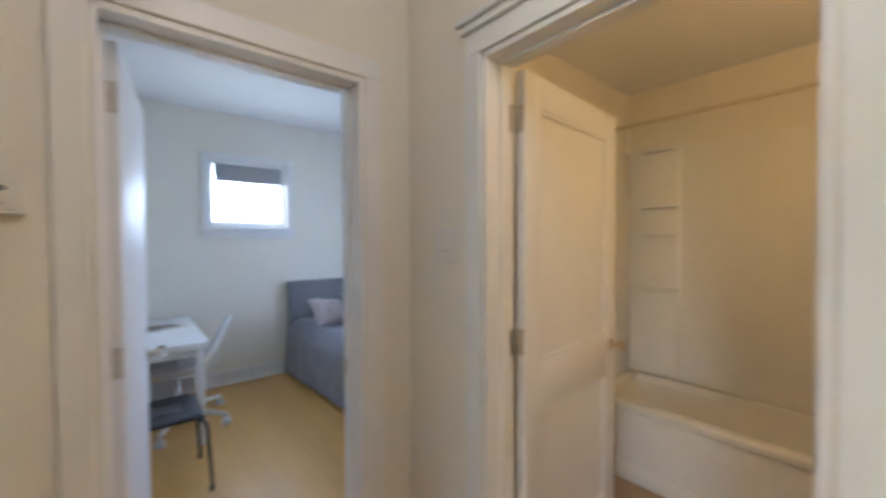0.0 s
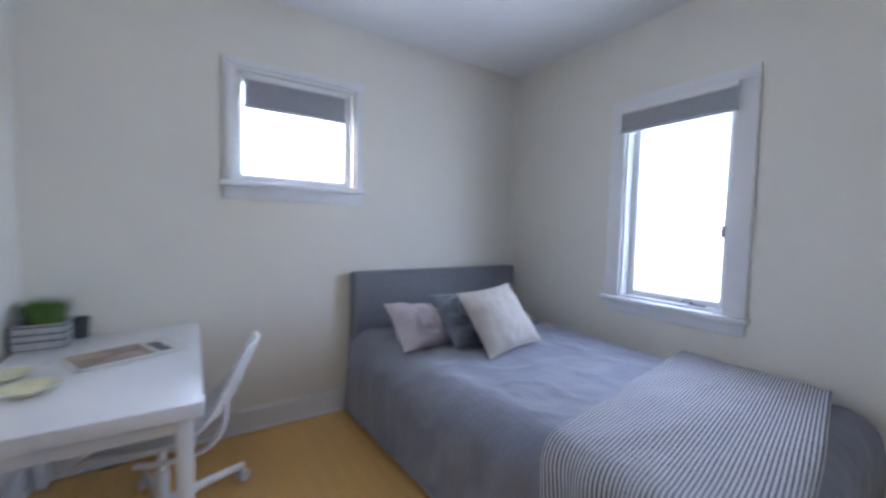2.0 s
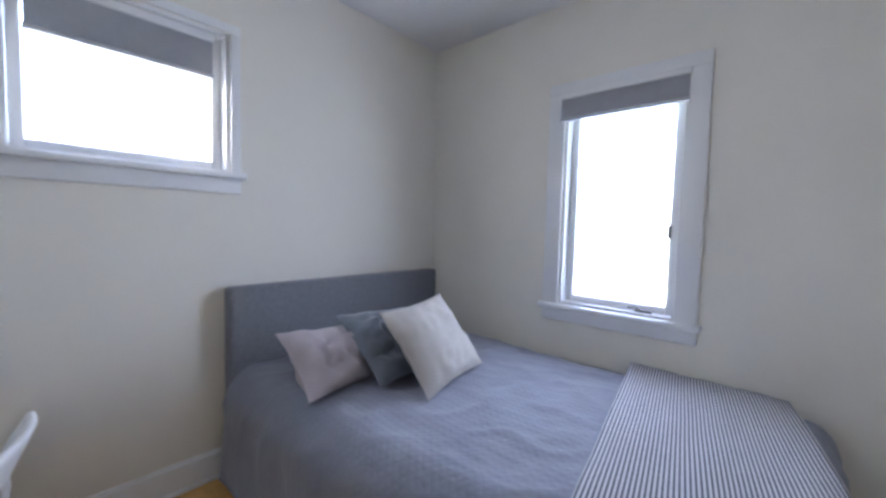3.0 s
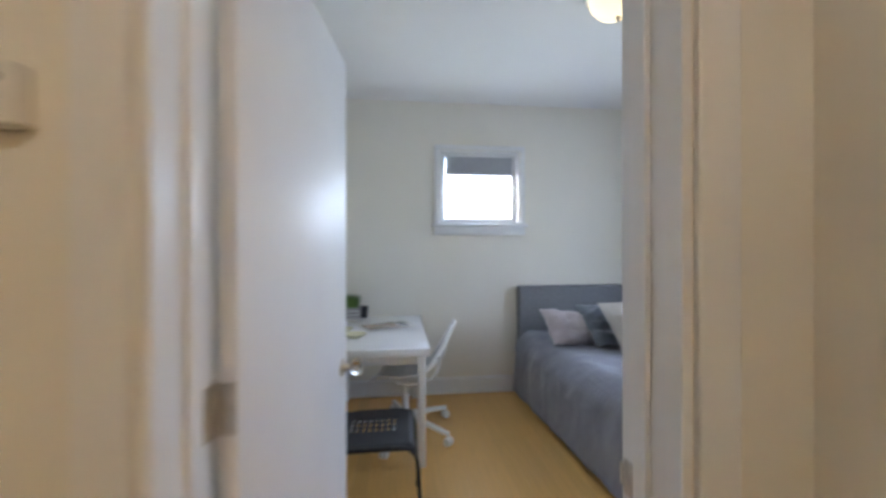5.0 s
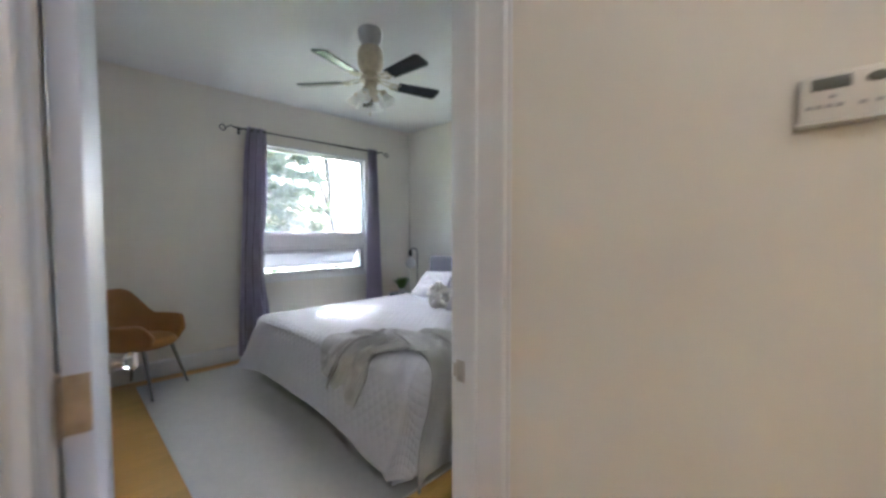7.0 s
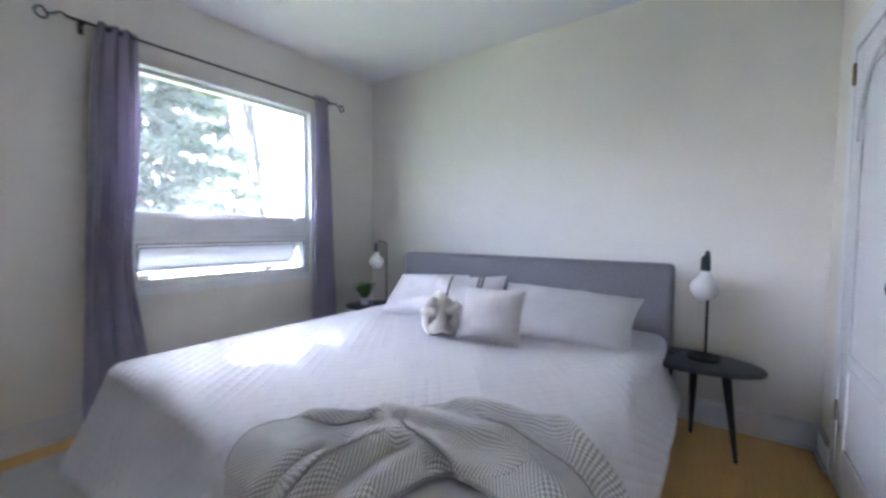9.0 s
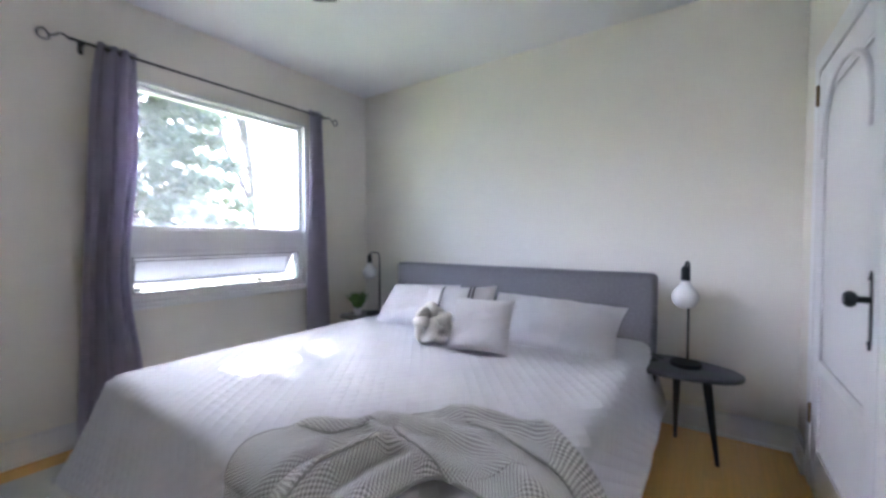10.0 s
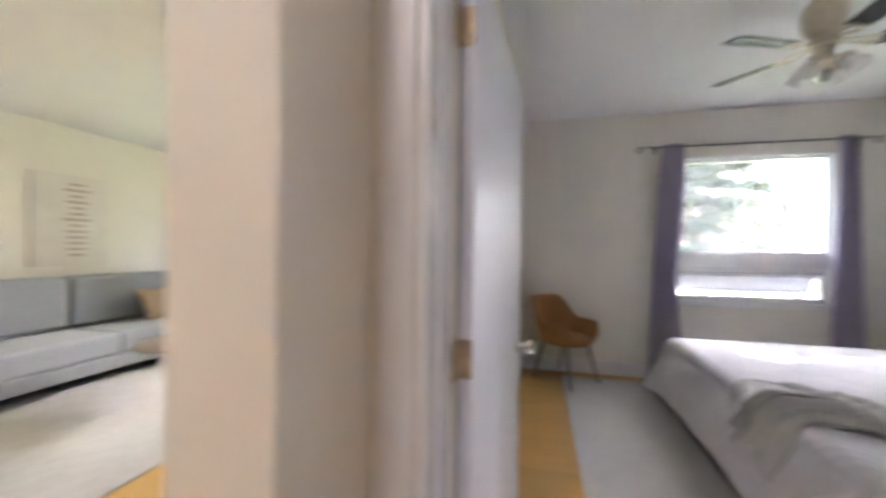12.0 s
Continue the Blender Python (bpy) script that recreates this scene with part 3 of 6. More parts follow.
def putter(axis, face, out):
    """Boxes along a wall: a to b along it, z0 to z1, d0 to d1 out into the room from its face."""
    def put(bm, a, b, z0, z1, d0, d1, bev=0.004):
        if axis == "x":
            box(bm, a, face + out * d0, z0, b, face + out * d1, z1, bev=bev)
        else:
            box(bm, face + out * d0, a, z0, face + out * d1, b, z1, bev=bev)
    return put


def bedroom_window(name, axis, face, out, a0, a1, z0, z1, w, head, label):
    win = tagged(_place(new(name), pose(0, 0, 0)), label, "window", "", "structure")
    put = putter(axis, face, out)
    bm = bmesh.new()
    put(bm, a0 - w, a0 - 0.004, z0 + 0.0, z1 + 0.004, 0, 0.020)
    put(bm, a1 + 0.004, a1 + w, z0 + 0.0, z1 + 0.004, 0, 0.020)
    put(bm, a0 - w, a1 + w, z1 + 0.004, z1 + head, 0, 0.022)
    part("casing", bm, TRIM, win)
    bm = bmesh.new()
    put(bm, a0 - w - 0.02, a1 + w + 0.02, z0 - 0.030, z0, -0.10, 0.055, 0.006)
    put(bm, a0 - w, a1 + w, z0 - 0.105, z0 - 0.030, 0, 0.018)
    part("window_sill", bm, TRIM, win)
    bm = bmesh.new()
    frame_bars(bm, put, a0 - 0.001, a1 + 0.001, z0, z1 + 0.001, 0.014, -0.199, -0.001, 0.001)
    frame_bars(bm, put, a0 + 0.014, a1 - 0.014, z0 + 0.012, z1 - 0.013, 0.042, -0.115, -0.070, 0.005)
    part("window_frame", bm, TRIM, win)
    bm = bmesh.new()
    put(bm, a0 + 0.05, a1 - 0.05, z0 + 0.05, z1 - 0.05, -0.094, -0.090, 0)
    pane = part("pane", bm, GLASS, win)
    pane.visible_shadow = False
    return win, put


win1, put1 = bedroom_window("window_1", "x", AN, -1, 1.78, 2.54, 1.575, 2.26, 0.05, 0.045, "small white-framed high window full of daylight")
win2, put2 = bedroom_window("window_2", "y", A1, -1, 3.73, 4.36, 0.87, 2.15, 0.105, 0.070, "white-framed casement window full of daylight")
# the casement's crank and catch
crank = bmesh.new()
put2(crank, 3.84, 3.93, 0.884, 0.896, -0.06, -0.03, 0.003)
tube(crank, [(A1 + 0.035, 3.90, 0.897), (A1 + 0.02, 3.925, 0.915), (A1 + 0.01, 3.96, 0.905)], 0.005)
put2(crank, 3.776, 3.790, 1.30, 1.37, -0.068, -0.045, 0.003)
part("crank_handle", crank, STEELGREY, win2, "small grey window crank")


def pleated(name, axis, face, out, a0, a1, z0, z1, d, label):
    """A honeycomb shade drawn up into a pack of pleats."""
    ob = thing(name, pose(0, 0, 0), label, "window shade")
    put = putter(axis, face, out)
    bm = bmesh.new()
    put(bm, a0, a1, z1 - 0.035, z1, d - 0.018, d + 0.018, 0.004)
    part("head_rail", bm, WHITEPLASTIC, ob)
    bm = bmesh.new()
    n = max(6, int((z1 - z0 - 0.06) / 0.011))
    top, low = z1 - 0.036, z0 + 0.018

    def fn(u, v):
        k = v * n * 2
        tri = abs((k % 2) - 1)
        dd = d + 0.016 - 0.009 * tri
        a = a0 + 0.006 + (a1 - a0 - 0.012) * u
        z = top + (low - top) * v
        return (a, face + out * dd, z) if axis == "x" else (face + out * dd, a, z)
    grid(bm, 1, n * 2, fn)
    put(bm, a0 + 0.007, a1 - 0.007, low, top, d - 0.016, d + 0.006, 0)
    part("pleats", bm, SHADE, ob, "grey honeycomb fabric", smooth=False)
    bm = bmesh.new()
    put(bm, a0 + 0.002, a1 - 0.002, z0, z0 + 0.018, d - 0.017, d + 0.017, 0.004)
    part("bottom_rail", bm, SHADE, ob)
    return ob


pleated("honeycomb_shade", "x", AN, -1, 1.836, 2.484, 2.035, 2.244, -0.045, "grey honeycomb shade raised in the small high window")
pleated("honeycomb_shade", "y", A1, -1, 3.71, 4.385, 1.985, 2.150, 0.030, "grey honeycomb shade raised over the casement window")

# picture window with an awning light below
win3 = tagged(_place(new("window_3"), pose(0, 0, 0)), "wide white picture window with an awning light propped open", "window", "", "structure")
put3 = putter("y", B0, 1)
Y0, Y1, Z0, Z1 = 3.13, 4.53, 0.80, 2.30
bm = bmesh.new()
frame_bars(bm, put3, Y0 - 0.001, Y1 + 0.001, Z0 - 0.001, Z1 + 0.001, 0.026, -0.199, 0.012, 0.003)
put3(bm, Y0 + 0.026, Y1 - 0.026, 1.17, 1.305, -0.13, -0.015, 0.004)
part("window_frame", bm, TRIM, win3)
bm = bmesh.new()
frame_bars(bm, put3, Y0 + 0.026, Y1 - 0.026, 1.305, Z1 - 0.026, 0.030, -0.11, -0.045, 0.005)
part("fixed_sash", bm, TRIM, win3)
bm = bmesh.new()
put3(bm, Y0 + 0.05, Y1 - 0.05, 1.33, Z1 - 0.05, -0.084, -0.080, 0)
part("pane", bm, HAZE_GLASS, win3).visible_shadow = False
bm = bmesh.new()
frame_bars(bm, put3, Y0 + 0.026, Y1 - 0.026, Z0 + 0.025, 1.17, 0.050, -0.13, -0.03, 0.004)
part("awning_frame", bm, TRIM, win3)
aw = Matrix.Translation((B0 - 0.10, 0, 1.12)) @ Matrix.Rotation(radians(24), 4, "Y")
bm = bmesh.new()
wy0, wy1, h = Y0 + 0.078, Y1 - 0.078, 0.245
for r in ((-0.03, wy0, -h, 0.0, wy0 + 0.036, 0), (-0.03, wy1 - 0.036, -h, 0.0, wy1, 0), (-0.03, wy0 + 0.036, -0.03, 0.0, wy1 - 0.036, 0), (-0.03, wy0 + 0.036, -h, 0.0, wy1 - 0.036, -h + 0.036)):
    box(bm, *r, bev=0.003)
sash = part("awning_sash", bm, TRIM, win3, "outward-tilted awning sash", m=aw)
bm = bmesh.new()
box(bm, -0.017, wy0 + 0.02, -h + 0.02, -0.013, wy1 - 0.02, -0.02)
part("pane", bm, SKY_WHITE, sash).visible_shadow = False
bm = bmesh.new()
for r in ((-0.004, wy0 + 0.036, -h + 0.036, 0.002, wy0 + 0.042, -0.03), (-0.004, wy1 - 0.042, -h + 0.036, 0.002, wy1 - 0.036, -0.03),
          (-0.004, wy0 + 0.042, -0.036, 0.002, wy1 - 0.042, -0.03), (-0.004, wy0 + 0.042, -h + 0.036, 0.002, wy1 - 0.042, -h + 0.043)):
    box(bm, *r)
part("gasket", bm, GASKET, sash, "grey rubber gasket")
bm = bmesh.new()
frame_bars(bm, put3, Y0 + 0.075, Y1 - 0.075, Z0 + 0.074, 1.121, 0.007, -0.040, -0.028, 0)
part("gasket", bm, GASKET, win3, "grey rubber gasket")
bm = bmesh.new()
put3(bm, 3.72, 3.84, 0.872, 0.885, -0.05, -0.02, 0.003)
tube(bm, [(B0 - 0.03, 3.78, 0.885), (B0 - 0.01, 3.80, 0.90), (B0 + 0.005, 3.86, 0.895)], 0.005)
tube(bm, [(B0 - 0.06, 3.62, 0.885), (B0 - 0.15, 3.75, 0.892), (B0 - 0.19, 3.80, 0.897)], 0.005)
tube(bm, [(B0 - 0.06, 3.95, 0.885), (B0 - 0.15, 3.83, 0.892), (B0 - 0.19, 3.80, 0.897)], 0.005)
part("crank_handle", bm, NICKEL, win3, "metal awning crank with folding arms")
bm = bmesh.new()
put3(bm, Y0 - 0.01, Y1 + 0.01, Z0 - 0.024, Z0, -0.05, 0.030, 0.004)
part("window_sill", bm, TRIM, win3)


# ---- cloth and cushions ----
def profile(s, half, r, flare):
    """How far across and how far down a cloth lies, s along it from the middle of a slab half wide with edges of radius r."""
    sign, a = (1 if s >= 0 else -1), abs(s)
    flat = half - r
    if a <= flat:
        return s, 0.0
    a -= flat
    quarter = r * math.pi / 2
    if a <= quarter:
        t = a / r
        return sign * (flat + r * math.sin(t)), r * (1 - math.cos(t))
    a -= quarter
    return sign * (half + flare * a), r + a * math.sqrt(max(0.0, 1 - flare * flare))


def covered(bm, w, l, top, hem, r, flare, nx, ny, ripple, sag, seed, rise=0.0, crumple=0.0, lean=None):
    """A bed cover over a slab w by l, its head end at y = 0 and its foot at y = -l; it hangs to hem on both sides and the foot."""
    fall = top - hem
    sx = w / 2 - r + r * math.pi / 2 + (fall - r)
    sy = l - r + r * math.pi / 2 + (fall - r)

    def fn(u, v):
        s, t = (u * 2 - 1) * sx, v * sy
        x, dx = profile(s, w / 2, r, flare)
        y, dy = profile(t, l, r, flare * 0.6 if lean is None else lean)
        d = max(dx, dy)
        if dx > 0 and dy > 0:
            d = min(fall + 0.01, (dx ** 3 + dy ** 3) ** (1 / 3))
        p = Vector((x, -y, top - min(d, fall)))
        corner = math.hypot(w / 2 - abs(x), l - y)
        p.z += rise * (1 - math.exp(-(corner / 0.35) ** 2)) * min(d, fall) / fall
        q = Vector((x * 2.2 + seed, y * 2.2, p.z * 2.2))
        n1, n2 = noise.noise(q), noise.noise(q * 3.1)
        out = Vector((1 if x > w / 2 - r else -1 if x < r - w / 2 else 0, -1 if y > l - r else 0, 0))
        k = min(1, d / 0.15)
        p += out * k * (ripple * math.sin((s if dy > dx else t) * 17 + 3 * n1) + ripple * n2 * 1.5)
        p.z += (1 - k) * sag * (n1 + 0.5 * n2)
        if crumple:
            c1, c2 = noise.noise(Vector((s * 3.4 + seed, t * 4.6, 2.0))), noise.noise(Vector((s * 9 - t * 3, t * 8 + seed, 5.0)))
            ridge = (1 - min(1, abs(c1) * 3.2)) ** 2 + 0.5 * (1 - min(1, abs(c2) * 2.6)) ** 2
            p += (Vector((0, 0, 1 - k)) + out * k) * crumple * ridge
        return p
    return grid(bm, nx, ny, fn, uv=lambda u, v: ((u * 2 - 1) * sx, v * sy))


def edge_roll(verts, r, lift=0.0):
    """A stitched hem: a thin roll along a run of points."""
    bm = bmesh.new()
    tube(bm, [Vector(p) + Vector((0, 0, lift)) for p in verts], r, seg=6)
    return bm


def pillow(name, m, w, h, t, material, label, seed=0, crease=0.012, pinch=0.07, category="pillow", group="", sag=0.0):
    bm = bmesh.new()
    n = 26

    def side(sgn):
        def fn(u, v):
            a, b = u * 2 - 1, v * 2 - 1
            k = max(0.0, (1 - abs(a) ** 2.6)) ** 0.55 * max(0.0, (1 - abs(b) ** 2.6)) ** 0.55
            x = a * w / 2 * (1 - pinch * (1 - abs(b) ** 2) * abs(a))
            y = b * h / 2 * (1 - pinch * (1 - abs(a) ** 2) * abs(b))
            q = Vector((x * 7 + seed, y * 7, sgn * 2.0 + seed))
            z = sgn * k * t / 2 + k * crease * (noise.noise(q) + 0.6 * noise.noise(q * 2.7) - 0.25 * (1 - min(1, abs(noise.noise(q * 1.6 + Vector((3, 1, 0)))) * 4)) ** 2)
            y -= sag * (1 - b) * 0.5 * k
            return (x, y, z)
        return fn
    grid(bm, n, n, side(1))
    grid(bm, n, n, side(-1))
    bmesh.ops.remove_doubles(bm, verts=bm.verts[:], dist=2e-4)
    ob = thing(name, m, label, category, group)
    part("cushion_cover", bm, material, ob)
    bm = bmesh.new()
    pts = []
    for a, b in [(i / 10, 0) for i in range(10)] + [(1, i / 10) for i in range(10)] + [(1 - i / 10, 1) for i in range(10)] + [(0, 1 - i / 10) for i in range(10)]:
        a, b = a * 2 - 1, b * 2 - 1
        pts.append((a * w / 2 * (1 - pinch * (1 - b * b) * abs(a)), b * h / 2 * (1 - pinch * (1 - a * a) * abs(b)), 0))
    tube(bm, pts, 0.0035, seg=6, closed=True)
    part("piping", bm, material, ob)
    return ob


# ---- small bedroom: the bed ----
bed = thing("double_bed", pose(3.25, 5.36, 0), "double bed with grey upholstered headboard and grey duvet", "bed")
bm = bmesh.new()
box(bm, -0.745, 0.0, 0.0, 0.77, 0.095, 0.995, bev=0.022, seg=4)
part("headboard", bm, GREYFAB, bed, "grey fabric headboard")
bm = bmesh.new()
box(bm, -0.62, -2.15, 0.03, 0.74, -0.005, 0.30, bev=0.02)
part("bed_frame", bm, GREYFAB, bed)
bm = bmesh.new()
box(bm, -0.60, -2.13, 0.30, 0.72, -0.01, 0.54, bev=0.05, seg=4)
part("mattress", bm, WHITEQUILT, bed)
duvet_m = pose(3.26, 5.352, 0)
bm = bmesh.new()
vs = covered(bm, 1.58, 2.25, 0.585, 0.05, 0.17, 0.06, 150, 150, 0.004, 0.013, 3.0, 0.0, 0.0065)
for v in bm.verts:
    v.co.x += 0.055 * -v.co.y * max(0.0, -v.co.x) / 0.79
runs = [[v.co.copy() for v in vs[0]], [v.co.copy() for v in vs[-1]], [row[-1].co.copy() for row in vs]]
duvet = thing("duvet", duvet_m, "rumpled grey duvet hanging to the floor over the bed", "duvet")
part("cover", bm, DUVET, duvet)
for run in runs:
    part("hem", edge_roll(run, 0.006), DUVET, duvet)


def on_bed(px, py, x0, foot, top, lean=0.05, r=0.09):
    """Folds a flat sheet point over the edge of a bed: x0 is the open side (towards -x), foot its foot."""
    x, y, z = px, py, top
    if px < x0:
        d = x0 - px
        a = min(d / r, math.pi / 2)
        x = x0 - r * math.sin(a) - 0.12 * max(0, d - r * math.pi / 2)
        z -= r * (1 - math.cos(a)) + max(0, d - r * math.pi / 2)
    if py < foot:
        d = foot - py
        a = min(d / r, math.pi / 2)
        y = foot - r * math.sin(a) - lean * max(0, d - r * math.pi / 2)
        z -= r * (1 - math.cos(a)) + math.sqrt(1 - lean * lean) * max(0, d - r * math.pi / 2)
    return Vector((x, y, z))


def throw_a(u, v):
    px = 4.02 - u * 1.70
    py = 3.905 - 0.27 * u - v * (0.64 + 0.04 * u)
    q = Vector((px * 3, py * 3, 7.0))
    p = on_bed(px, py, 2.665, 3.18, 0.602)
    wob = 0.010 * noise.noise(q) + 0.002 * math.sin(py * 34 + px * 5 + 3 * noise.noise(q * 0.7))
    p.z += 0.012 + (wob if px > 2.68 else 0)
    p.x -= 0.010 + (abs(wob) + 0.008 * math.sin(py * 40) if px < 2.68 else 0)
    return p


throw = thing("striped_throw", pose(0, 0, 0), "white and dark grey striped fringed throw across the bed", "blanket")
bm = bmesh.new()
grid(bm, 90, 40, throw_a, uv=lambda u, v: (u * 1.70, v * 0.7))
thicken(part("cloth", bm, THROW_A, throw), 0.006, 1)
bm = bmesh.new()
rnd = random.Random(5)
for i in range(46):
    v = (i + 0.5) / 46
    a = throw_a(1.0, v)
    b = a + Vector((-0.012 + rnd.uniform(-0.012, 0.012), rnd.uniform(-0.015, 0.015), -0.055 - rnd.uniform(0, 0.02)))
    tube(bm, [a + Vector((-0.003, 0, 0.01)), (a + b) / 2 + Vector((-0.006, 0, 0)), b], 0.0035, seg=5)
part("fringe", bm, THREAD, throw, "knotted cream fringe")

pillow("pillow", pose(2.81, 4.88, 0.705, 46, 6, 14), 0.54, 0.33, 0.17, PILLOW_PINK, "crumpled pale mauve pillow against the grey headboard", 4.0, 0.055, pinch=0.09)
pillow("pillow", pose(3.09, 4.80, 0.735, 36, 4, 4), 0.49, 0.44, 0.15, PILLOW_GREY, "slate grey velvet cushion leaning on a pillow", 9.0, 0.055, pinch=0.09)
pillow("pillow", pose(3.16, 4.575, 0.775, 51, -3, 8), 0.48, 0.43, 0.14, PILLOW_CREAM, "cream linen square cushion with piped edge", 1.0, 0.022, pinch=0.075)
pillow("pillow", pose(3.52, 5.02, 0.655, 20, 0, 4), 0.62, 0.42, 0.13, PILLOW_GREY, "slate grey pillow lying behind the cushions", 15.0, 0.02)

# ---- small bedroom: desk and chairs ----
desk = thing("desk", pose(0, 0, 0), "plain white laminate desk against the wall", "desk")
bm = bmesh.new()
box(bm, 0.905, 4.262, 0.682, 1.598, 5.435, 0.732, bev=0.003)
part("desktop", bm, WHITETOP, desk)
for lx in (0.935, 1.545):
    for ly in (4.295, 5.39):
        bm = bmesh.new()
        box(bm, lx - 0.025, ly - 0.025, 0.0, lx + 0.025, ly + 0.025, 0.682, bev=0.003)
        part("leg", bm, WHITETOP, desk)
bm = bmesh.new()
box(bm, 0.945, 4.285, 0.632, 1.52, 4.305, 0.681, bev=0.002)
box(bm, 0.945, 5.39, 0.632, 1.52, 5.41, 0.681, bev=0.002)
box(bm, 0.925, 4.32, 0.632, 0.945, 5.37, 0.681, bev=0.002)
box(bm, 1.535, 4.32, 0.632, 1.555, 5.37, 0.681, bev=0.002)
part("apron", bm, WHITETOP, desk)

swivel = thing("swivel_chair", pose(1.452, 4.75, 0, 0, 0, 168), "white moulded swivel chair on five castors tucked at the desk", "office chair")
# the chair faces +x in its own axes


def shell(u, v):
    """u from the front lip over the seat and up the back; v across."""
    a = v * 2 - 1
    if u < 0.5:
        t = u / 0.5
        x = 0.21 - 0.36 * t
        z = 0.455 - 0.015 * math.sin(t * math.pi) - 0.05 * max(0, 0.15 - t) / 0.15
        half = 0.215 + 0.02 * math.sin(t * math.pi)
        lift = 0.035 * abs(a) ** 2.5
    else:
        t = (u - 0.5) / 0.5
        bend = math.sin(min(1, t / 0.3) * math.pi / 2)
        x = -0.15 - 0.05 * bend - 0.17 * t
        z = 0.455 + 0.345 * t ** 1.15 + 0.012 * bend
        half = (0.215 - 0.035 * t) * (1 - 0.35 * max(0, (t - 0.75) / 0.25) ** 2)
        lift = 0.0
        x += 0.06 * abs(a) ** 2 * (1 - 0.6 * t)
    return (x, a * half, z + lift)


bm = bmesh.new()
grid(bm, 34, 18, shell)
ob = part("seat_shell", bm, WHITEPLASTIC, swivel)
thicken(ob, 0.014, 0)
for s in (-1, 1):
    bm = bmesh.new()
    tube(bm, arc((0.02, s * 0.225, 0.43), (-0.30, s * 0.25, 0.40), (-0.27, s * 0.215, 0.62), 9), 0.011, seg=8)
    part("back_brace", bm, WHITEPLASTIC, swivel)
bm = bmesh.new()
cyl(bm, (0, 0, 0.10), (0, 0, 0.27), 0.026)
cyl(bm, (0, 0, 0.25), (0, 0, 0.41), 0.016)
box(bm, -0.11, -0.09, 0.405, 0.11, 0.09, 0.432, bev=0.006)
part("gas_column", bm, WHITEPLASTIC, swivel)
for k in range(5):
    ang = radians(-136 + 72 * k)
    bm = bmesh.new()
    tube(bm, [(0.02 * math.cos(ang), 0.02 * math.sin(ang), 0.125), (0.2 * math.cos(ang), 0.2 * math.sin(ang), 0.105), (0.375 * math.cos(ang), 0.375 * math.sin(ang), 0.082)], [0.026, 0.021, 0.016], seg=10)
    foot = part("base_arm", bm, WHITEPLASTIC, swivel)
    bm = bmesh.new()
    c = Vector((0.375 * math.cos(ang), 0.375 * math.sin(ang), 0.030))
    cyl(bm, c + Vector((0, 0, 0.02)), c + Vector((0, 0, 0.055)), 0.008, seg=8)
    for s in (-1, 1):
        d = Vector((-math.sin(ang), math.cos(ang), 0)) * s
        cyl(bm, c + d * 0.006, c + d * 0.024, 0.030, 0.027, seg=16)
    part("castor", bm, WHITEPLASTIC, foot)

stack = thing("metal_chair", pose(1.27, 3.88, 0, 0, 0, 0), "black slotted metal chair with tube legs by the desk", "chair")
bm = bmesh.new()


def seat_fn(u, v):
    x, y = -0.20 + 0.42 * u, -0.215 + 0.43 * v
    edge = max(abs(u * 2 - 1), abs(v * 2 - 1))
    return (x, y, 0.452 - 0.022 * max(0, (edge - 0.86) / 0.14) ** 1.6 - 0.006 * (1 - edge))


vs = grid(bm, 42, 42, seat_fn)
gone = []
for f in bm.faces:
    c = f.calc_center_median()
    i, j = int((c.x + 0.20) / 0.01), int((c.y + 0.215) / (0.43 / 42))
    if 9 <= i < 33 and i % 3 == 1 and 15 <= j < 29 and j % 5 != 0:
        gone.append(f)
bmesh.ops.delete(bm, geom=gone, context="FACES_ONLY")
thicken(part("seat", bm, BLACKIRON, stack, "black seat plate cut with rows of slots"), 0.004, -1)
for s in (-1, 1):
    bm = bmesh.new()
    y = s * 0.205
    pts = [(0.245, y * 1.06, 0.0)] + arc((0.225, y * 1.02, 0.36), (0.215, y, 0.445), (0.13, y, 0.440), 5) + [(-0.10, y, 0.437)]
    tube(bm, pts, 0.0095, seg=10)
    part("leg", bm, BLACKIRON, stack)
    bm = bmesh.new()
    pts = [(-0.235, y * 1.06, 0.0), (-0.185, y, 0.43), (-0.195, y, 0.60)] + arc((-0.20, y, 0.70), (-0.215, y, 0.795), (-0.22, y * 0.72, 0.80), 5)
    tube(bm, pts, 0.0095, seg=10)
    part("leg", bm, BLACKIRON, stack)
bm = bmesh.new()
grid(bm, 20, 12, lambda u, v: (-0.200 - 0.022 * v - 0.018 * (1 - (u * 2 - 1) ** 2), -0.19 + 0.38 * u, 0.60 + 0.20 * v))
thicken(part("backrest", bm, BLACKIRON, stack), 0.004, 0)
for x in (0.238, -0.228):
    for s in (-1, 1):
        bm = bmesh.new()
        cyl(bm, (x * 1.02, s * 0.217, 0.0), (x, s * 0.215, 0.025), 0.012, seg=10)
        part("foot_cap", bm, BLACKPAINT, stack)

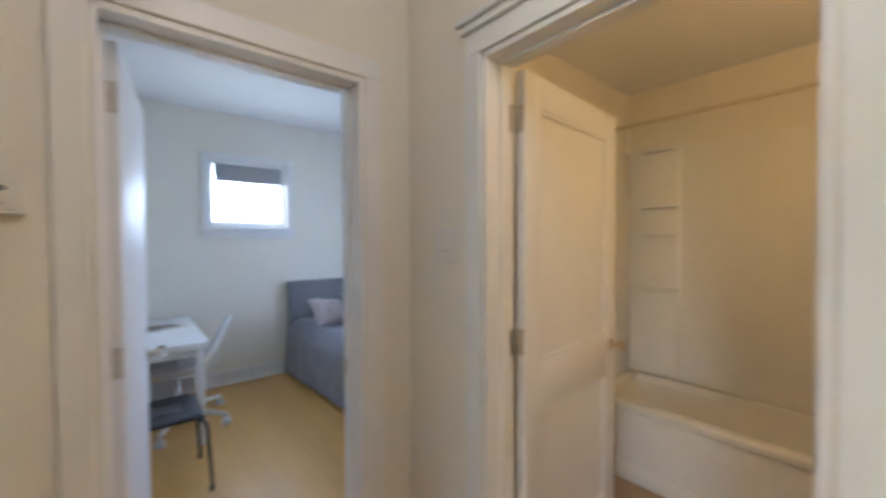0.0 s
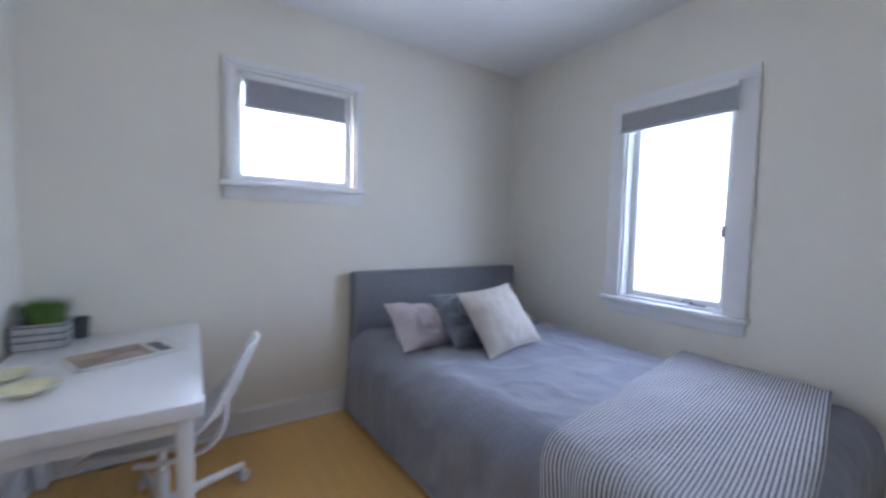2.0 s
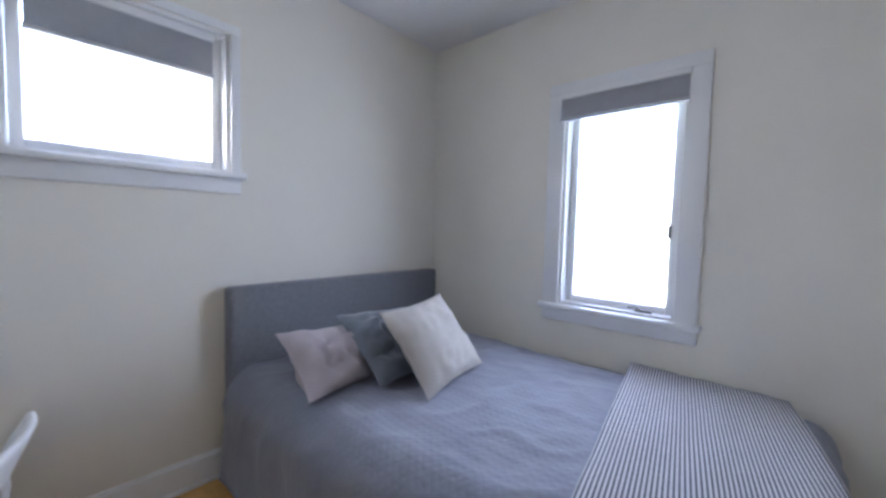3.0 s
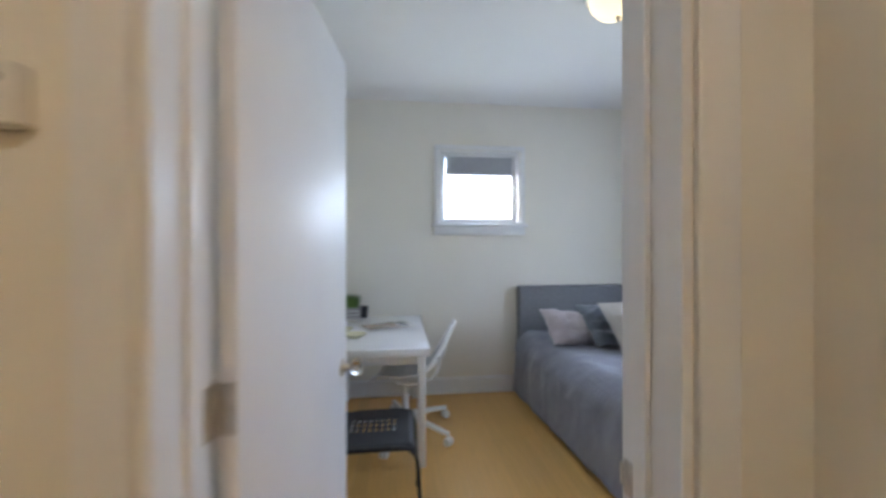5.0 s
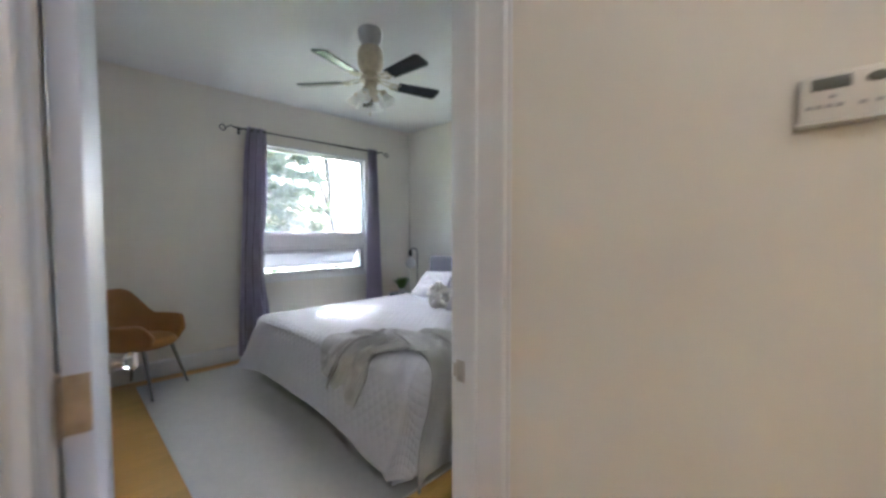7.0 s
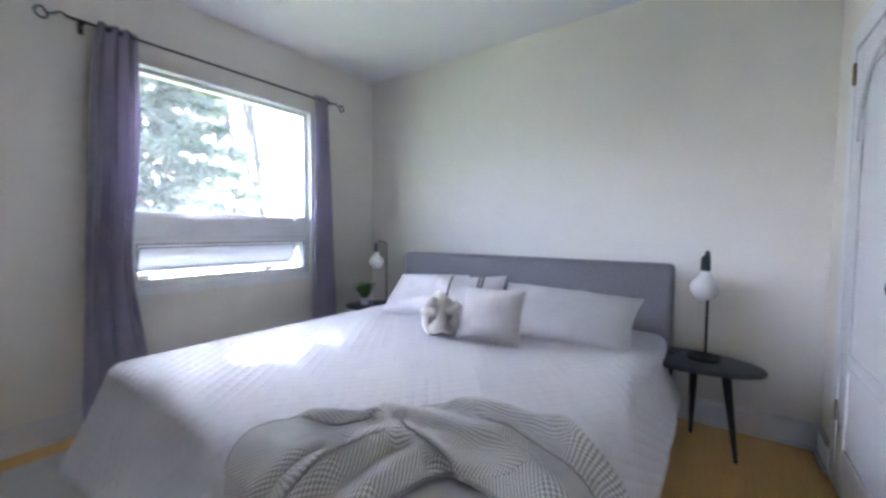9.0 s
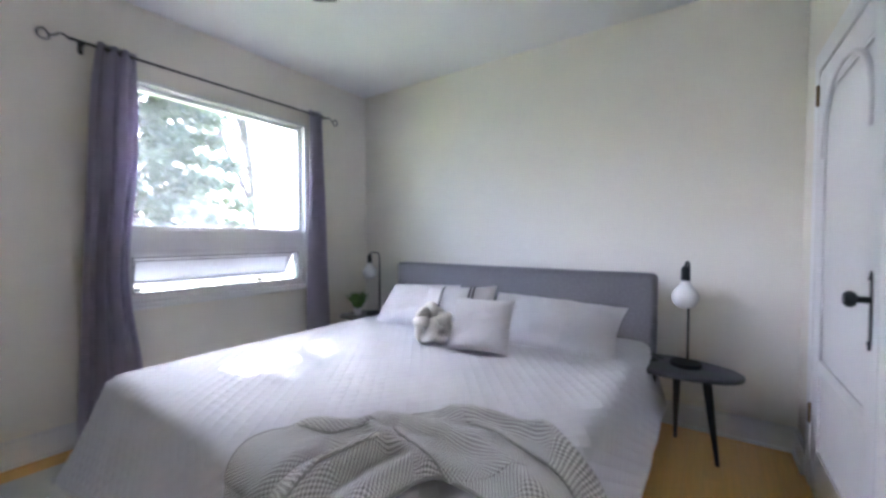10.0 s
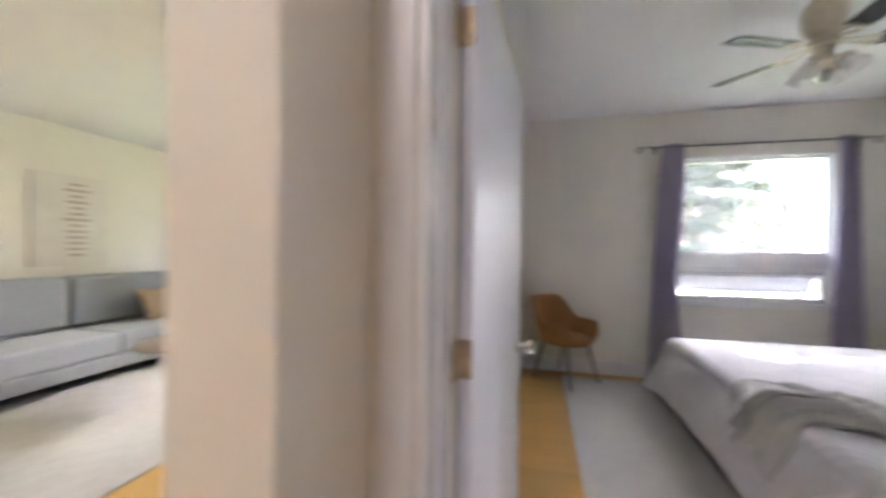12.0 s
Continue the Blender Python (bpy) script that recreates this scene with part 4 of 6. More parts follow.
# ---- small bedroom: things on the desk ----
mag = thing("magazine", pose(1.32, 4.95, 0.733, 0, 0, 24) @ Matrix.Diagonal((1.38, 1.15, 1, 1)), "glossy magazine lying flat on the white desk", "magazine")
bm = bmesh.new()
box(bm, -0.14, -0.105, 0.0, 0.14, 0.105, 0.007, bev=0.001)
part("pages", bm, PAGES, mag)
bm = bmesh.new()
grid(bm, 12, 8, lambda u, v: (-0.142 + 0.284 * u, -0.107 + 0.214 * v, 0.0085 + 0.006 * max(0, u - 0.8)))
thicken(part("cover", bm, PAGES, mag, "white glossy cover"), 0.0012, 1)
bm = bmesh.new()
box(bm, -0.132, -0.095, 0.0105, 0.055, 0.090, 0.0112)
part("cover_picture", bm, MAGA, mag, "tan and grey photograph")
bm = bmesh.new()
box(bm, 0.066, -0.088, 0.0105, 0.104, 0.060, 0.0112)
part("printed_bar", bm, BASKETDARK, mag)

pot = thing("planter_box", pose(0.985, 5.30, 0.733) @ Matrix.Diagonal((1.18, 1.18, 1.05, 1)), "grey striped square basket planter with green grass on the desk", "plant")
bm = bmesh.new()
for s in ((-0.075, -0.075, -0.067, 0.075), (0.067, -0.075, 0.075, 0.075), (-0.067, -0.075, 0.067, -0.067), (-0.067, 0.067, 0.067, 0.075)):
    box(bm, s[0], s[1], 0.0, s[2], s[3], 0.105, bev=0.003)
box(bm, -0.067, -0.067, 0.0, 0.067, 0.067, 0.085)
part("basket", bm, BASKET, pot)
for z in (0.030, 0.060, 0.092):
    bm = bmesh.new()
    for s in ((-0.0775, -0.0775, 0.0775, -0.0752), (-0.0775, 0.0752, 0.0775, 0.0775), (-0.0775, -0.0752, -0.0752, 0.0752), (0.0752, -0.0752, 0.0775, 0.0752)):
        box(bm, s[0], s[1], z, s[2], s[3], z + 0.008)
    part("stripe", bm, BASKETDARK, pot)


def tuft(bm, n, radius, height, spread, width, rnd, z0=0.0):
    for _ in range(n):
        a, r = rnd.uniform(0, 6.283), radius * math.sqrt(rnd.random())
        x, y = r * math.cos(a), r * math.sin(a)
        h = height * rnd.uniform(0.6, 1.0)
        lean = rnd.uniform(0.1, 1.0) * spread
        b = a + rnd.uniform(-0.7, 0.7)
        d, s = Vector((math.cos(b), math.sin(b), 0)), Vector((-math.sin(b), math.cos(b), 0)) * width
        p0, p1, p2 = Vector((x, y, z0)), Vector((x, y, z0 + h * 0.6)) + d * lean * 0.35, Vector((x, y, z0 + h)) + d * lean
        v = [bm.verts.new(q) for q in (p0 - s * 0.6, p0 + s * 0.6, p1 + s, p1 - s, p2)]
        bm.faces.new(v[:4])
        bm.faces.new((v[3], v[2], v[4]))


rnd = random.Random(11)
bm = bmesh.new()
tuft(bm, 420, 0.055, 0.13, 0.055, 0.0022, rnd, 0.085)
tagged(part("grass", bm, GREEN, pot, "dense green grass blades"), kind="stuff")

cup = thing("cup", pose(1.09, 5.37, 0.733), "black tapered cup standing on the white desk", "cup")
bm = bmesh.new()
lathe(bm, [(0.030, 0.0), (0.034, 0.002), (0.042, 0.100), (0.039, 0.100), (0.032, 0.006), (0.0, 0.006)])
part("cup_body", bm, BLACKPAINT, cup)
for i, (x, y) in enumerate(((0.995, 4.79), (1.105, 4.61))):
    d = thing("dish", pose(x, y, 0.733), "shallow pale yellow glazed dish on the desk", "dish", "dishes on the desk")
    bm = bmesh.new()
    lathe(bm, [(0.036, 0.0), (0.040, 0.002), (0.062, 0.016), (0.078, 0.027), (0.075, 0.028), (0.058, 0.018), (0.034, 0.007), (0.0, 0.006)])
    part("bowl", bm, YELLOWGLASS, d)

# ---- small bedroom: ceiling light ----
dome = thing("ceiling_light", pose(2.56, 3.83, AZ), "lit alabaster dome ceiling light with a metal rim", "ceiling light")
bm = bmesh.new()
lathe(bm, [(0.0, 0.0), (0.150, 0.0), (0.165, -0.018), (0.160, -0.034), (0.150, -0.040), (0.145, -0.030), (0.0, -0.028)])
part("rim", bm, NICKEL, dome, "brushed nickel rim")
bm = bmesh.new()
lathe(bm, [(0.146, -0.036), (0.138, -0.070), (0.110, -0.105), (0.065, -0.128), (0.015, -0.136), (0.0, -0.136)])
part("shade", bm, DOME, dome, "glowing warm glass bowl")
bm = bmesh.new()
lathe(bm, [(0.0, -0.135), (0.012, -0.136), (0.014, -0.144), (0.008, -0.152), (0.010, -0.158), (0.0, -0.166)], seg=14)
part("finial", bm, NICKEL, dome)

# ---- hall: thermostat and switch ----
th = thing("thermostat", pose(0.905, HN, 1.531) @ Matrix.Diagonal((0.92, 1, 0.90, 1)), "ivory wall thermostat with a small display and buttons", "thermostat")
bm = bmesh.new()
box(bm, -0.064, -0.022, -0.038, 0.064, 0.0, 0.042, bev=0.006, seg=3)
box(bm, -0.068, -0.027, -0.044, 0.068, 0.0, -0.036, bev=0.003)
part("housing", bm, THERMO, th)
bm = bmesh.new()
box(bm, -0.048, -0.0245, 0.013, -0.001, -0.0222, 0.033, bev=0.001)
part("display", bm, SCREEN, th, "grey-green display")
bm = bmesh.new()
lathe(bm, [(0.0, 0.0), (0.013, 0.0), (0.012, 0.003), (0.0, 0.003)], seg=20)
bmesh.ops.transform(bm, matrix=Matrix.Translation((0.028, -0.0218, 0.022)) @ Matrix.Rotation(radians(90), 4, "X") @ Matrix.Diagonal((1, 0.6, 1, 1)), verts=bm.verts[:])
part("dial_window", bm, SCREEN, th, "oval grey dial window")
for bx, bz in ((-0.050, -0.014), (-0.038, -0.014), (-0.026, -0.014), (-0.014, -0.014), (-0.022, 0.001), (0.012, -0.016), (0.030, -0.016)):
    bm = bmesh.new()
    box(bm, bx - 0.004, -0.0242, bz - 0.003, bx + 0.004, -0.0218, bz + 0.003, bev=0.001, seg=1)
    part("button", bm, BASKET, th, "small grey button")
sw = thing("door_chime", pose(HE, 2.22, 1.40, 0, 0, -90), "plain white door chime box on the hall wall", "door chime")
bm = bmesh.new()
box(bm, -0.062, -0.006, -0.055, 0.062, 0.0, 0.072, bev=0.003)
part("backplate", bm, CHIME, sw)
bm = bmesh.new()
box(bm, -0.054, -0.011, -0.036, 0.054, -0.005, 0.064, bev=0.004, seg=3)
part("cover", bm, CHIME, sw)
for k in range(5):
    bm = bmesh.new()
    box(bm, -0.034 + k * 0.015, -0.0116, -0.012, -0.024 + k * 0.015, -0.0106, -0.0085)
    part("slot", bm, BASKET, sw, "thin grey sound slot")

# ---- large bedroom: the bed ----
QX, QY, QW, QL, QTOP = -1.70, 5.045, 2.13, 2.17, 0.585


def quilting(m):
    """Raised diamonds between stitched lines, over the cloth's own metres."""
    n, l = m.node_tree.nodes, m.node_tree.links
    b = n["Principled BSDF"]
    tc = n.new("ShaderNodeTexCoord")
    outs = []
    for ang in (38, -38):
        mp = n.new("ShaderNodeMapping")
        mp.inputs["Rotation"].default_value = (0, 0, radians(ang))
        l.new(tc.outputs["UV"], mp.inputs[0])
        w = n.new("ShaderNodeTexWave")
        w.inputs["Scale"].default_value = 6.0
        l.new(mp.outputs[0], w.inputs["Vector"])
        p = n.new("ShaderNodeMath")
        p.operation = "POWER"
        l.new(w.outputs["Fac"], p.inputs[0])
        p.inputs[1].default_value = 0.35
        outs.append(p.outputs[0])
    mn = n.new("ShaderNodeMath")
    mn.operation = "MULTIPLY"
    l.new(outs[0], mn.inputs[0])
    l.new(outs[1], mn.inputs[1])
    bp = n.new("ShaderNodeBump")
    bp.inputs["Strength"].default_value, bp.inputs["Distance"].default_value = 0.7, 0.005
    l.new(mn.outputs[0], bp.inputs["Height"])
    old = b.inputs["Normal"].links
    l.new(old[0].from_socket, bp.inputs["Normal"])
    l.new(bp.outputs[0], b.inputs["Normal"])


QUILT = mat("quilted_white_coverlet", (0.60, 0.592, 0.612), 0.9, var=0.03, vscale=8, bump=0.3, bscale=160, sheen=0.15)
quilting(QUILT)
king = thing("king_bed", pose(QX, QY, 0), "king bed with a warm grey upholstered headboard", "bed")
bm = bmesh.new()
box(bm, -1.09, 0.0, 0.12, 1.09, 0.11, 1.022, bev=0.035, seg=5)
part("headboard", bm, GREYFAB2, king, "warm grey fabric headboard with rounded corners")
bm = bmesh.new()
box(bm, -1.0, -2.02, 0.20, 1.0, -0.005, 0.32, bev=0.02)
part("bed_frame", bm, GREYFAB2, king)
bm = bmesh.new()
box(bm, -1.0, -2.06, 0.32, 1.0, -0.01, 0.545, bev=0.05, seg=4)
part("mattress", bm, WHITEQUILT, king)
for x in (-0.95, 0.95):
    for y in (-2.06, -0.06):
        bm = bmesh.new()
        cyl(bm, (x, y, 0.0), (x, y, 0.202), 0.024, 0.034)
        part("leg", bm, BLACKPAINT, king, "short black leg")
bm = bmesh.new()
vs = covered(bm, QW, QL, QTOP, 0.09, 0.075, 0.21, 110, 110, 0.0025, 0.007, 11.0, 0.13, 0.0, 0.40)
runs = [[v.co.copy() for v in vs[0]], [v.co.copy() for v in vs[-1]], [row[-1].co.copy() for row in vs]]
coverlet = thing("quilted_coverlet", pose(QX, QY - 0.005, 0), "white quilted coverlet spread over the king bed", "coverlet")
part("quilt", bm, QUILT, coverlet)
for run in runs:
    part("bound_edge", edge_roll(run, 0.005), WHITEQUILT, coverlet)


FOOT_EDGE, SIDE_EDGE = QY - QL + 0.075, QX + QW / 2 - 0.075
OUTER = [(-1.43, 2.72), (-1.52, 2.83), (-1.53, 3.02), (-1.32, 3.26), (-1.06, 3.49), (-0.76, 3.50), (-0.48, 3.34), (-0.16, 3.12)]
INNER = [(-0.99, 2.62), (-0.98, 2.76), (-0.99, 2.98), (-0.95, 3.10), (-0.86, 3.13), (-0.68, 3.07), (-0.45, 2.97), (-0.16, 2.82)]
# creases of the throw: from, to, height, width
CREASES = [((-1.42, 2.60), (-1.24, 3.15), 0.022, 0.040), ((-1.24, 2.58), (-1.15, 3.14), 0.034, 0.045), ((-1.06, 2.57), (-1.03, 3.10), 0.026, 0.035),
           ((-1.50, 3.10), (-1.24, 3.17), 0.024, 0.030), ((-1.24, 3.17), (-0.98, 3.13), 0.030, 0.034), ((-1.32, 3.02), (-1.02, 3.20), 0.020, 0.030),
           ((-1.26, 3.24), (-0.90, 3.30), 0.034, 0.060), ((-0.90, 3.30), (-0.55, 3.14), 0.030, 0.055), ((-0.55, 3.14), (-0.14, 2.93), 0.020, 0.045),
           ((-1.12, 3.44), (-0.76, 3.45), 0.034, 0.045), ((-0.76, 3.45), (-0.48, 3.30), 0.036, 0.042), ((-0.48, 3.30), (-0.14, 3.08), 0.024, 0.036)]


def along(points, t):
    """A smooth curve through a few points."""
    k = min(t * (len(points) - 1), len(points) - 1.0001)
    i, f = int(k), k - int(k)
    p = [Vector(points[min(max(i + d, 0), len(points) - 1)]) for d in (-1, 0, 1, 2)]
    return 0.5 * (2 * p[1] + (p[2] - p[0]) * f + (2 * p[0] - 5 * p[1] + 4 * p[2] - p[3]) * f * f + (3 * p[1] - p[0] - 3 * p[2] + p[3]) * f ** 3)


def crease(p):
    """The height of the folds at a point of the flat throw; each is steeper on one side."""
    h = 0.0
    for a, b, top, w in CREASES:
        a, b = Vector(a), Vector(b)
        d = b - a
        t = (p - a).dot(d) / d.length_squared
        off = (p - a).cross(d) / d.length
        gap = max(0.0, -t, t - 1) * d.length
        off += 0.014 * noise.noise(Vector((p.x * 9, p.y * 9, top * 100)))
        h += (top * math.exp(-(off / (w * (0.75 if off > 0 else 1.4))) ** 2 - (gap / 0.06) ** 2)) ** 2
    return 1.35 * math.sqrt(h)


def flat_throw(u, v):
    """Where a point of the throw would lie, were the bed's edges unfolded: one arm over the foot, one over the side."""
    p = along(OUTER, u).lerp(along(INNER, u), v)
    ruffle = 0.010 * noise.noise(Vector((u * 9, v * 3, 3)))
    return p + Vector((ruffle, ruffle * 0.6))


def lay(p, rim=1.0, lift=0.0):
    """A point of the flat throw, laid over the bed with its folds."""
    q = on_bed(p.x, p.y, -9, FOOT_EDGE, QTOP, 0.40, 0.075)
    if p.x > SIDE_EDGE:
        d, r = p.x - SIDE_EDGE, 0.075
        a = min(d / r, math.pi / 2)
        over = max(0.0, d - r * math.pi / 2)
        q.x = SIDE_EDGE + r * math.sin(a) + 0.21 * over
        q.z -= r * (1 - math.cos(a)) + 0.97 * over
    fold = crease(p) * rim + 0.004 * (1 + noise.noise(Vector((p.x * 14, p.y * 14, 1.7)))) + lift
    hang = min(1.0, max(0.0, (FOOT_EDGE - p.y) / 0.10))
    fall = min(1.0, max(0.0, (p.x - SIDE_EDGE) / 0.10))
    q.z += (0.012 + fold) * (1 - 0.8 * max(hang, fall))
    q.y -= (0.014 + fold) * hang
    q.x += (0.016 + fold) * fall
    return q


def knitted(u, v):
    rim = min(1.0, 0.35 + 10 * min(v, 1 - v), 0.3 + 14 * min(u, 1 - u))
    return lay(flat_throw(u, v), rim)


def throw_uv(u, v):
    p = flat_throw(u, v)
    return (0.88 * p.x + 0.47 * p.y, 0.88 * p.y - 0.47 * p.x)


bm = bmesh.new()
vs = grid(bm, 210, 90, knitted, uv=throw_uv)
runs = [[v.co.copy() for v in vs[0]], [v.co.copy() for v in vs[-1]], [row[0].co.copy() for row in vs], [row[-1].co.copy() for row in vs]]
tb = thing("checked_throw", pose(0, 0, 0), "rumpled grey checked throw lying across the coverlet", "blanket")
thicken(part("cloth", bm, THROW_B, tb), 0.006, 1)
for run in runs:
    part("hem", edge_roll(run, 0.0055, 0.003), HEM, tb)

# where the throw is folded over itself: the fold's back edge, and the free edge that lies on top
for back, free in (([(-1.50, 3.06), (-1.30, 3.25), (-1.08, 3.42)], [(-1.47, 3.07), (-1.35, 3.10), (-1.22, 3.16)]),
                   ([(-1.20, 3.28), (-0.98, 3.31), (-0.74, 3.26)], [(-1.16, 3.19), (-1.05, 3.15), (-0.90, 3.12)]),
                   ([(-1.08, 3.47), (-0.78, 3.49), (-0.46, 3.31)], [(-1.02, 3.41), (-0.80, 3.365), (-0.56, 3.27)]),
                   ([(-1.33, 2.68), (-1.29, 2.90), (-1.19, 3.14)], [(-1.25, 2.66), (-1.21, 2.88), (-1.15, 3.12)])):
    bm = bmesh.new()

    def flap(u, v, back=back, free=free):
        p = along(back, u).lerp(along(free, u), v)
        return lay(p, 1.0, 0.004 + 0.014 * v ** 0.6 * min(1.0, 8 * min(u, 1 - u)) - 0.006 * max(0.0, v - 0.85) / 0.15)
    vs = grid(bm, 40, 10, flap, uv=lambda u, v, back=back, free=free: tuple((along(back, u).lerp(along(free, u), v)).xy))
    run = [row[-1].co.copy() for row in vs]
    thicken(part("fold", bm, THROW_B, tb), 0.005, 1)
    part("hem", edge_roll(run, 0.004, 0.001), HEM, tb)

pillow("pillow", pose(-2.27, 4.70, 0.715, 42, -3, 4), 0.66, 0.42, 0.19, PILLOW_WHITE, "white bed pillow leaning on the headboard", 3.0, 0.02)
pillow("pillow", pose(-1.17, 4.66, 0.705, 40, 2, 1), 0.86, 0.42, 0.20, WHITEQUILT, "long white embossed pillow in a flanged sham", 5.0, 0.022, pinch=0.08)
tp = pillow("pillow", pose(-1.83, 4.62, 0.745, 52, -3, 12), 0.54, 0.36, 0.13, PILLOW_WHITE, "white cushion with dark woven stripes", 6.0, 0.012)
for sx in (-0.115, 0.10, 0.125):
    bm = bmesh.new()

    def band(u, v, sx=sx):
        y = -0.178 + 0.356 * v
        x = sx + 0.018 * (u - 0.5)
        a, b = x / 0.26, y / 0.18
        k = max(0.0, (1 - min(1, abs(a)) ** 2.6)) ** 0.55 * max(0.0, (1 - min(1, abs(b)) ** 2.6)) ** 0.55
        return (x, y * 0.97, k * 0.065 + 0.010 * k + 0.003)
    grid(bm, 2, 16, band)
    thicken(part("woven_stripe", bm, BASKETDARK, tp, "dark woven stripe"), 0.002, 1)
pillow("pillow", pose(-1.445, 4.28, 0.738, 57, 0, 12), 0.37, 0.335, 0.13, PILLOW_WHITE, "plain white square cushion standing in front", 8.0, 0.012)

knot = thing("knot_cushion", pose(-1.785, 4.24, 0.705, 50, 12, 20), "cream knotted ball cushion made of thick tube", "cushion")
bm = bmesh.new()
pts = []
for i in range(220):
    t = 2 * math.pi * i / 220
    lat, r = 1.12 * math.sin(4 * t), 0.098 + 0.020 * math.cos(11 * t)
    pts.append((r * math.cos(3 * t) * math.cos(lat), r * math.sin(3 * t) * math.cos(lat), r * math.sin(lat)))
tube(bm, pts, 0.031, seg=12, closed=True)
part("knotted_tube", bm, KNOT, knot)


# ---- large bedroom: nightstands, lamps, plant ----
def blob(u, a, b, p):
    t = 2 * math.pi * u
    r = 1 + 0.07 * math.cos(2 * t + p) + 0.05 * math.cos(3 * t + p)
    return a * r * math.cos(t), b * r * math.sin(t)


def nightstand(m, phase):
    ob = thing("nightstand", m, "charcoal pebble-shaped side table on three black tapered legs", "side table", "nightstands beside the bed")
    bm = bmesh.new()
    n = 48
    rings = []
    for s, z in ((0.93, 0.470), (0.985, 0.474), (1.0, 0.482), (1.0, 0.492), (0.985, 0.498), (0.97, 0.500)):
        rings.append([bm.verts.new((*[q * s for q in blob(i / n, 0.275, 0.21, phase)], z)) for i in range(n)])
    for a, b in zip(rings, rings[1:]):
        for i in range(n):
            bm.faces.new((a[i], a[(i + 1) % n], b[(i + 1) % n], b[i]))
    bm.faces.new(list(reversed(rings[0])))
    bm.faces.new(rings[-1])
    part("tabletop", bm, TABLETOP, ob)
    for x, y in ((0.155, -0.06), (-0.15, -0.07), (-0.02, 0.13)):
        bm = bmesh.new()
        cyl(bm, (x * 1.22, y * 1.22, 0.0), (x * 0.85, y * 0.85, 0.471), 0.010, 0.023, seg=14)
        part("leg", bm, BLACKPAINT, ob)
    return ob


nightstand(pose(-0.475, 4.925, 0), 0.4)
nightstand(pose(-3.09, 4.95, 0, 0, 0, 20), 0.9)


def table_lamp(m):
    """The stem rises from the base's rim, bends over and holds a bare globe bulb, bulb down."""
    ob = thing("table_lamp", m, "black wire table lamp with a bare white globe bulb", "lamp", "lamps on the nightstands")
    bm = bmesh.new()
    lathe(bm, [(0.0, 0.0), (0.080, 0.0), (0.082, 0.004), (0.082, 0.018), (0.078, 0.022), (0.0, 0.022)])
    part("base", bm, BLACKIRON, ob)
    bm = bmesh.new()
    pts = [(0, -0.05, 0.02), (0, -0.05, 0.55)] + arc((0, -0.05, 0.56), (0, -0.05, 0.610), (0, -0.005, 0.610), 6) + arc((0, 0.0, 0.610), (0, 0.045, 0.610), (0, 0.045, 0.585), 6)
    tube(bm, pts, 0.0065, seg=10)
    part("stem", bm, BLACKIRON, ob)
    bm = bmesh.new()
    lathe(bm, [(0.0, 0.592), (0.014, 0.588), (0.022, 0.575), (0.024, 0.510), (0.020, 0.505), (0.0, 0.505)], (0, 0.045, 0), 20)
    part("socket", bm, BLACKIRON, ob)
    bm = bmesh.new()
    prof = [(0.0, 0.343)] + [(0.068 * math.sin(math.pi * k / 14), 0.411 - 0.068 * math.cos(math.pi * k / 14)) for k in range(1, 12)] + [(0.024, 0.490), (0.020, 0.508)]
    lathe(bm, prof, (0, 0.045, 0), 28)
    part("globe_bulb", bm, BULB, ob, "white opal globe bulb")
    return ob


table_lamp(pose(-0.445, 4.945, 0.50, 0, 0, 172))
table_lamp(pose(-3.05, 5.01, 0.50, 0, 0, 128))
cord = bmesh.new()
tube(cord, [(-0.56, 4.98, 0.510), (-0.62, 4.99, 0.530), (-0.66, 4.95, 0.515), (-0.625, 4.91, 0.508), (-0.59, 4.93, 0.510), (-0.63, 5.00, 0.508), (-0.69, 5.02, 0.48), (-0.695, 5.01, 0.36), (-0.68, 5.02, 0.20), (-0.66, 5.06, 0.05)], 0.0035, seg=6)
solo("lamp_cord", cord, BLACKIRON, "black lamp cord hanging beside the nightstand", "cord")

hp = thing("potted_plant", pose(-3.17, 4.90, 0.50), "small green plant in a white pot on the nightstand", "plant")
bm = bmesh.new()
lathe(bm, [(0.030, 0.0), (0.033, 0.002), (0.040, 0.072), (0.036, 0.072), (0.031, 0.060), (0.0, 0.060)])
part("pot", bm, WHITEPLASTIC, hp, "white ceramic pot")
bm = bmesh.new()
tuft(bm, 300, 0.034, 0.17, 0.12, 0.008, random.Random(3), 0.055)
tagged(part("leaves", bm, GREEN, hp, "small green leaves"), kind="stuff")

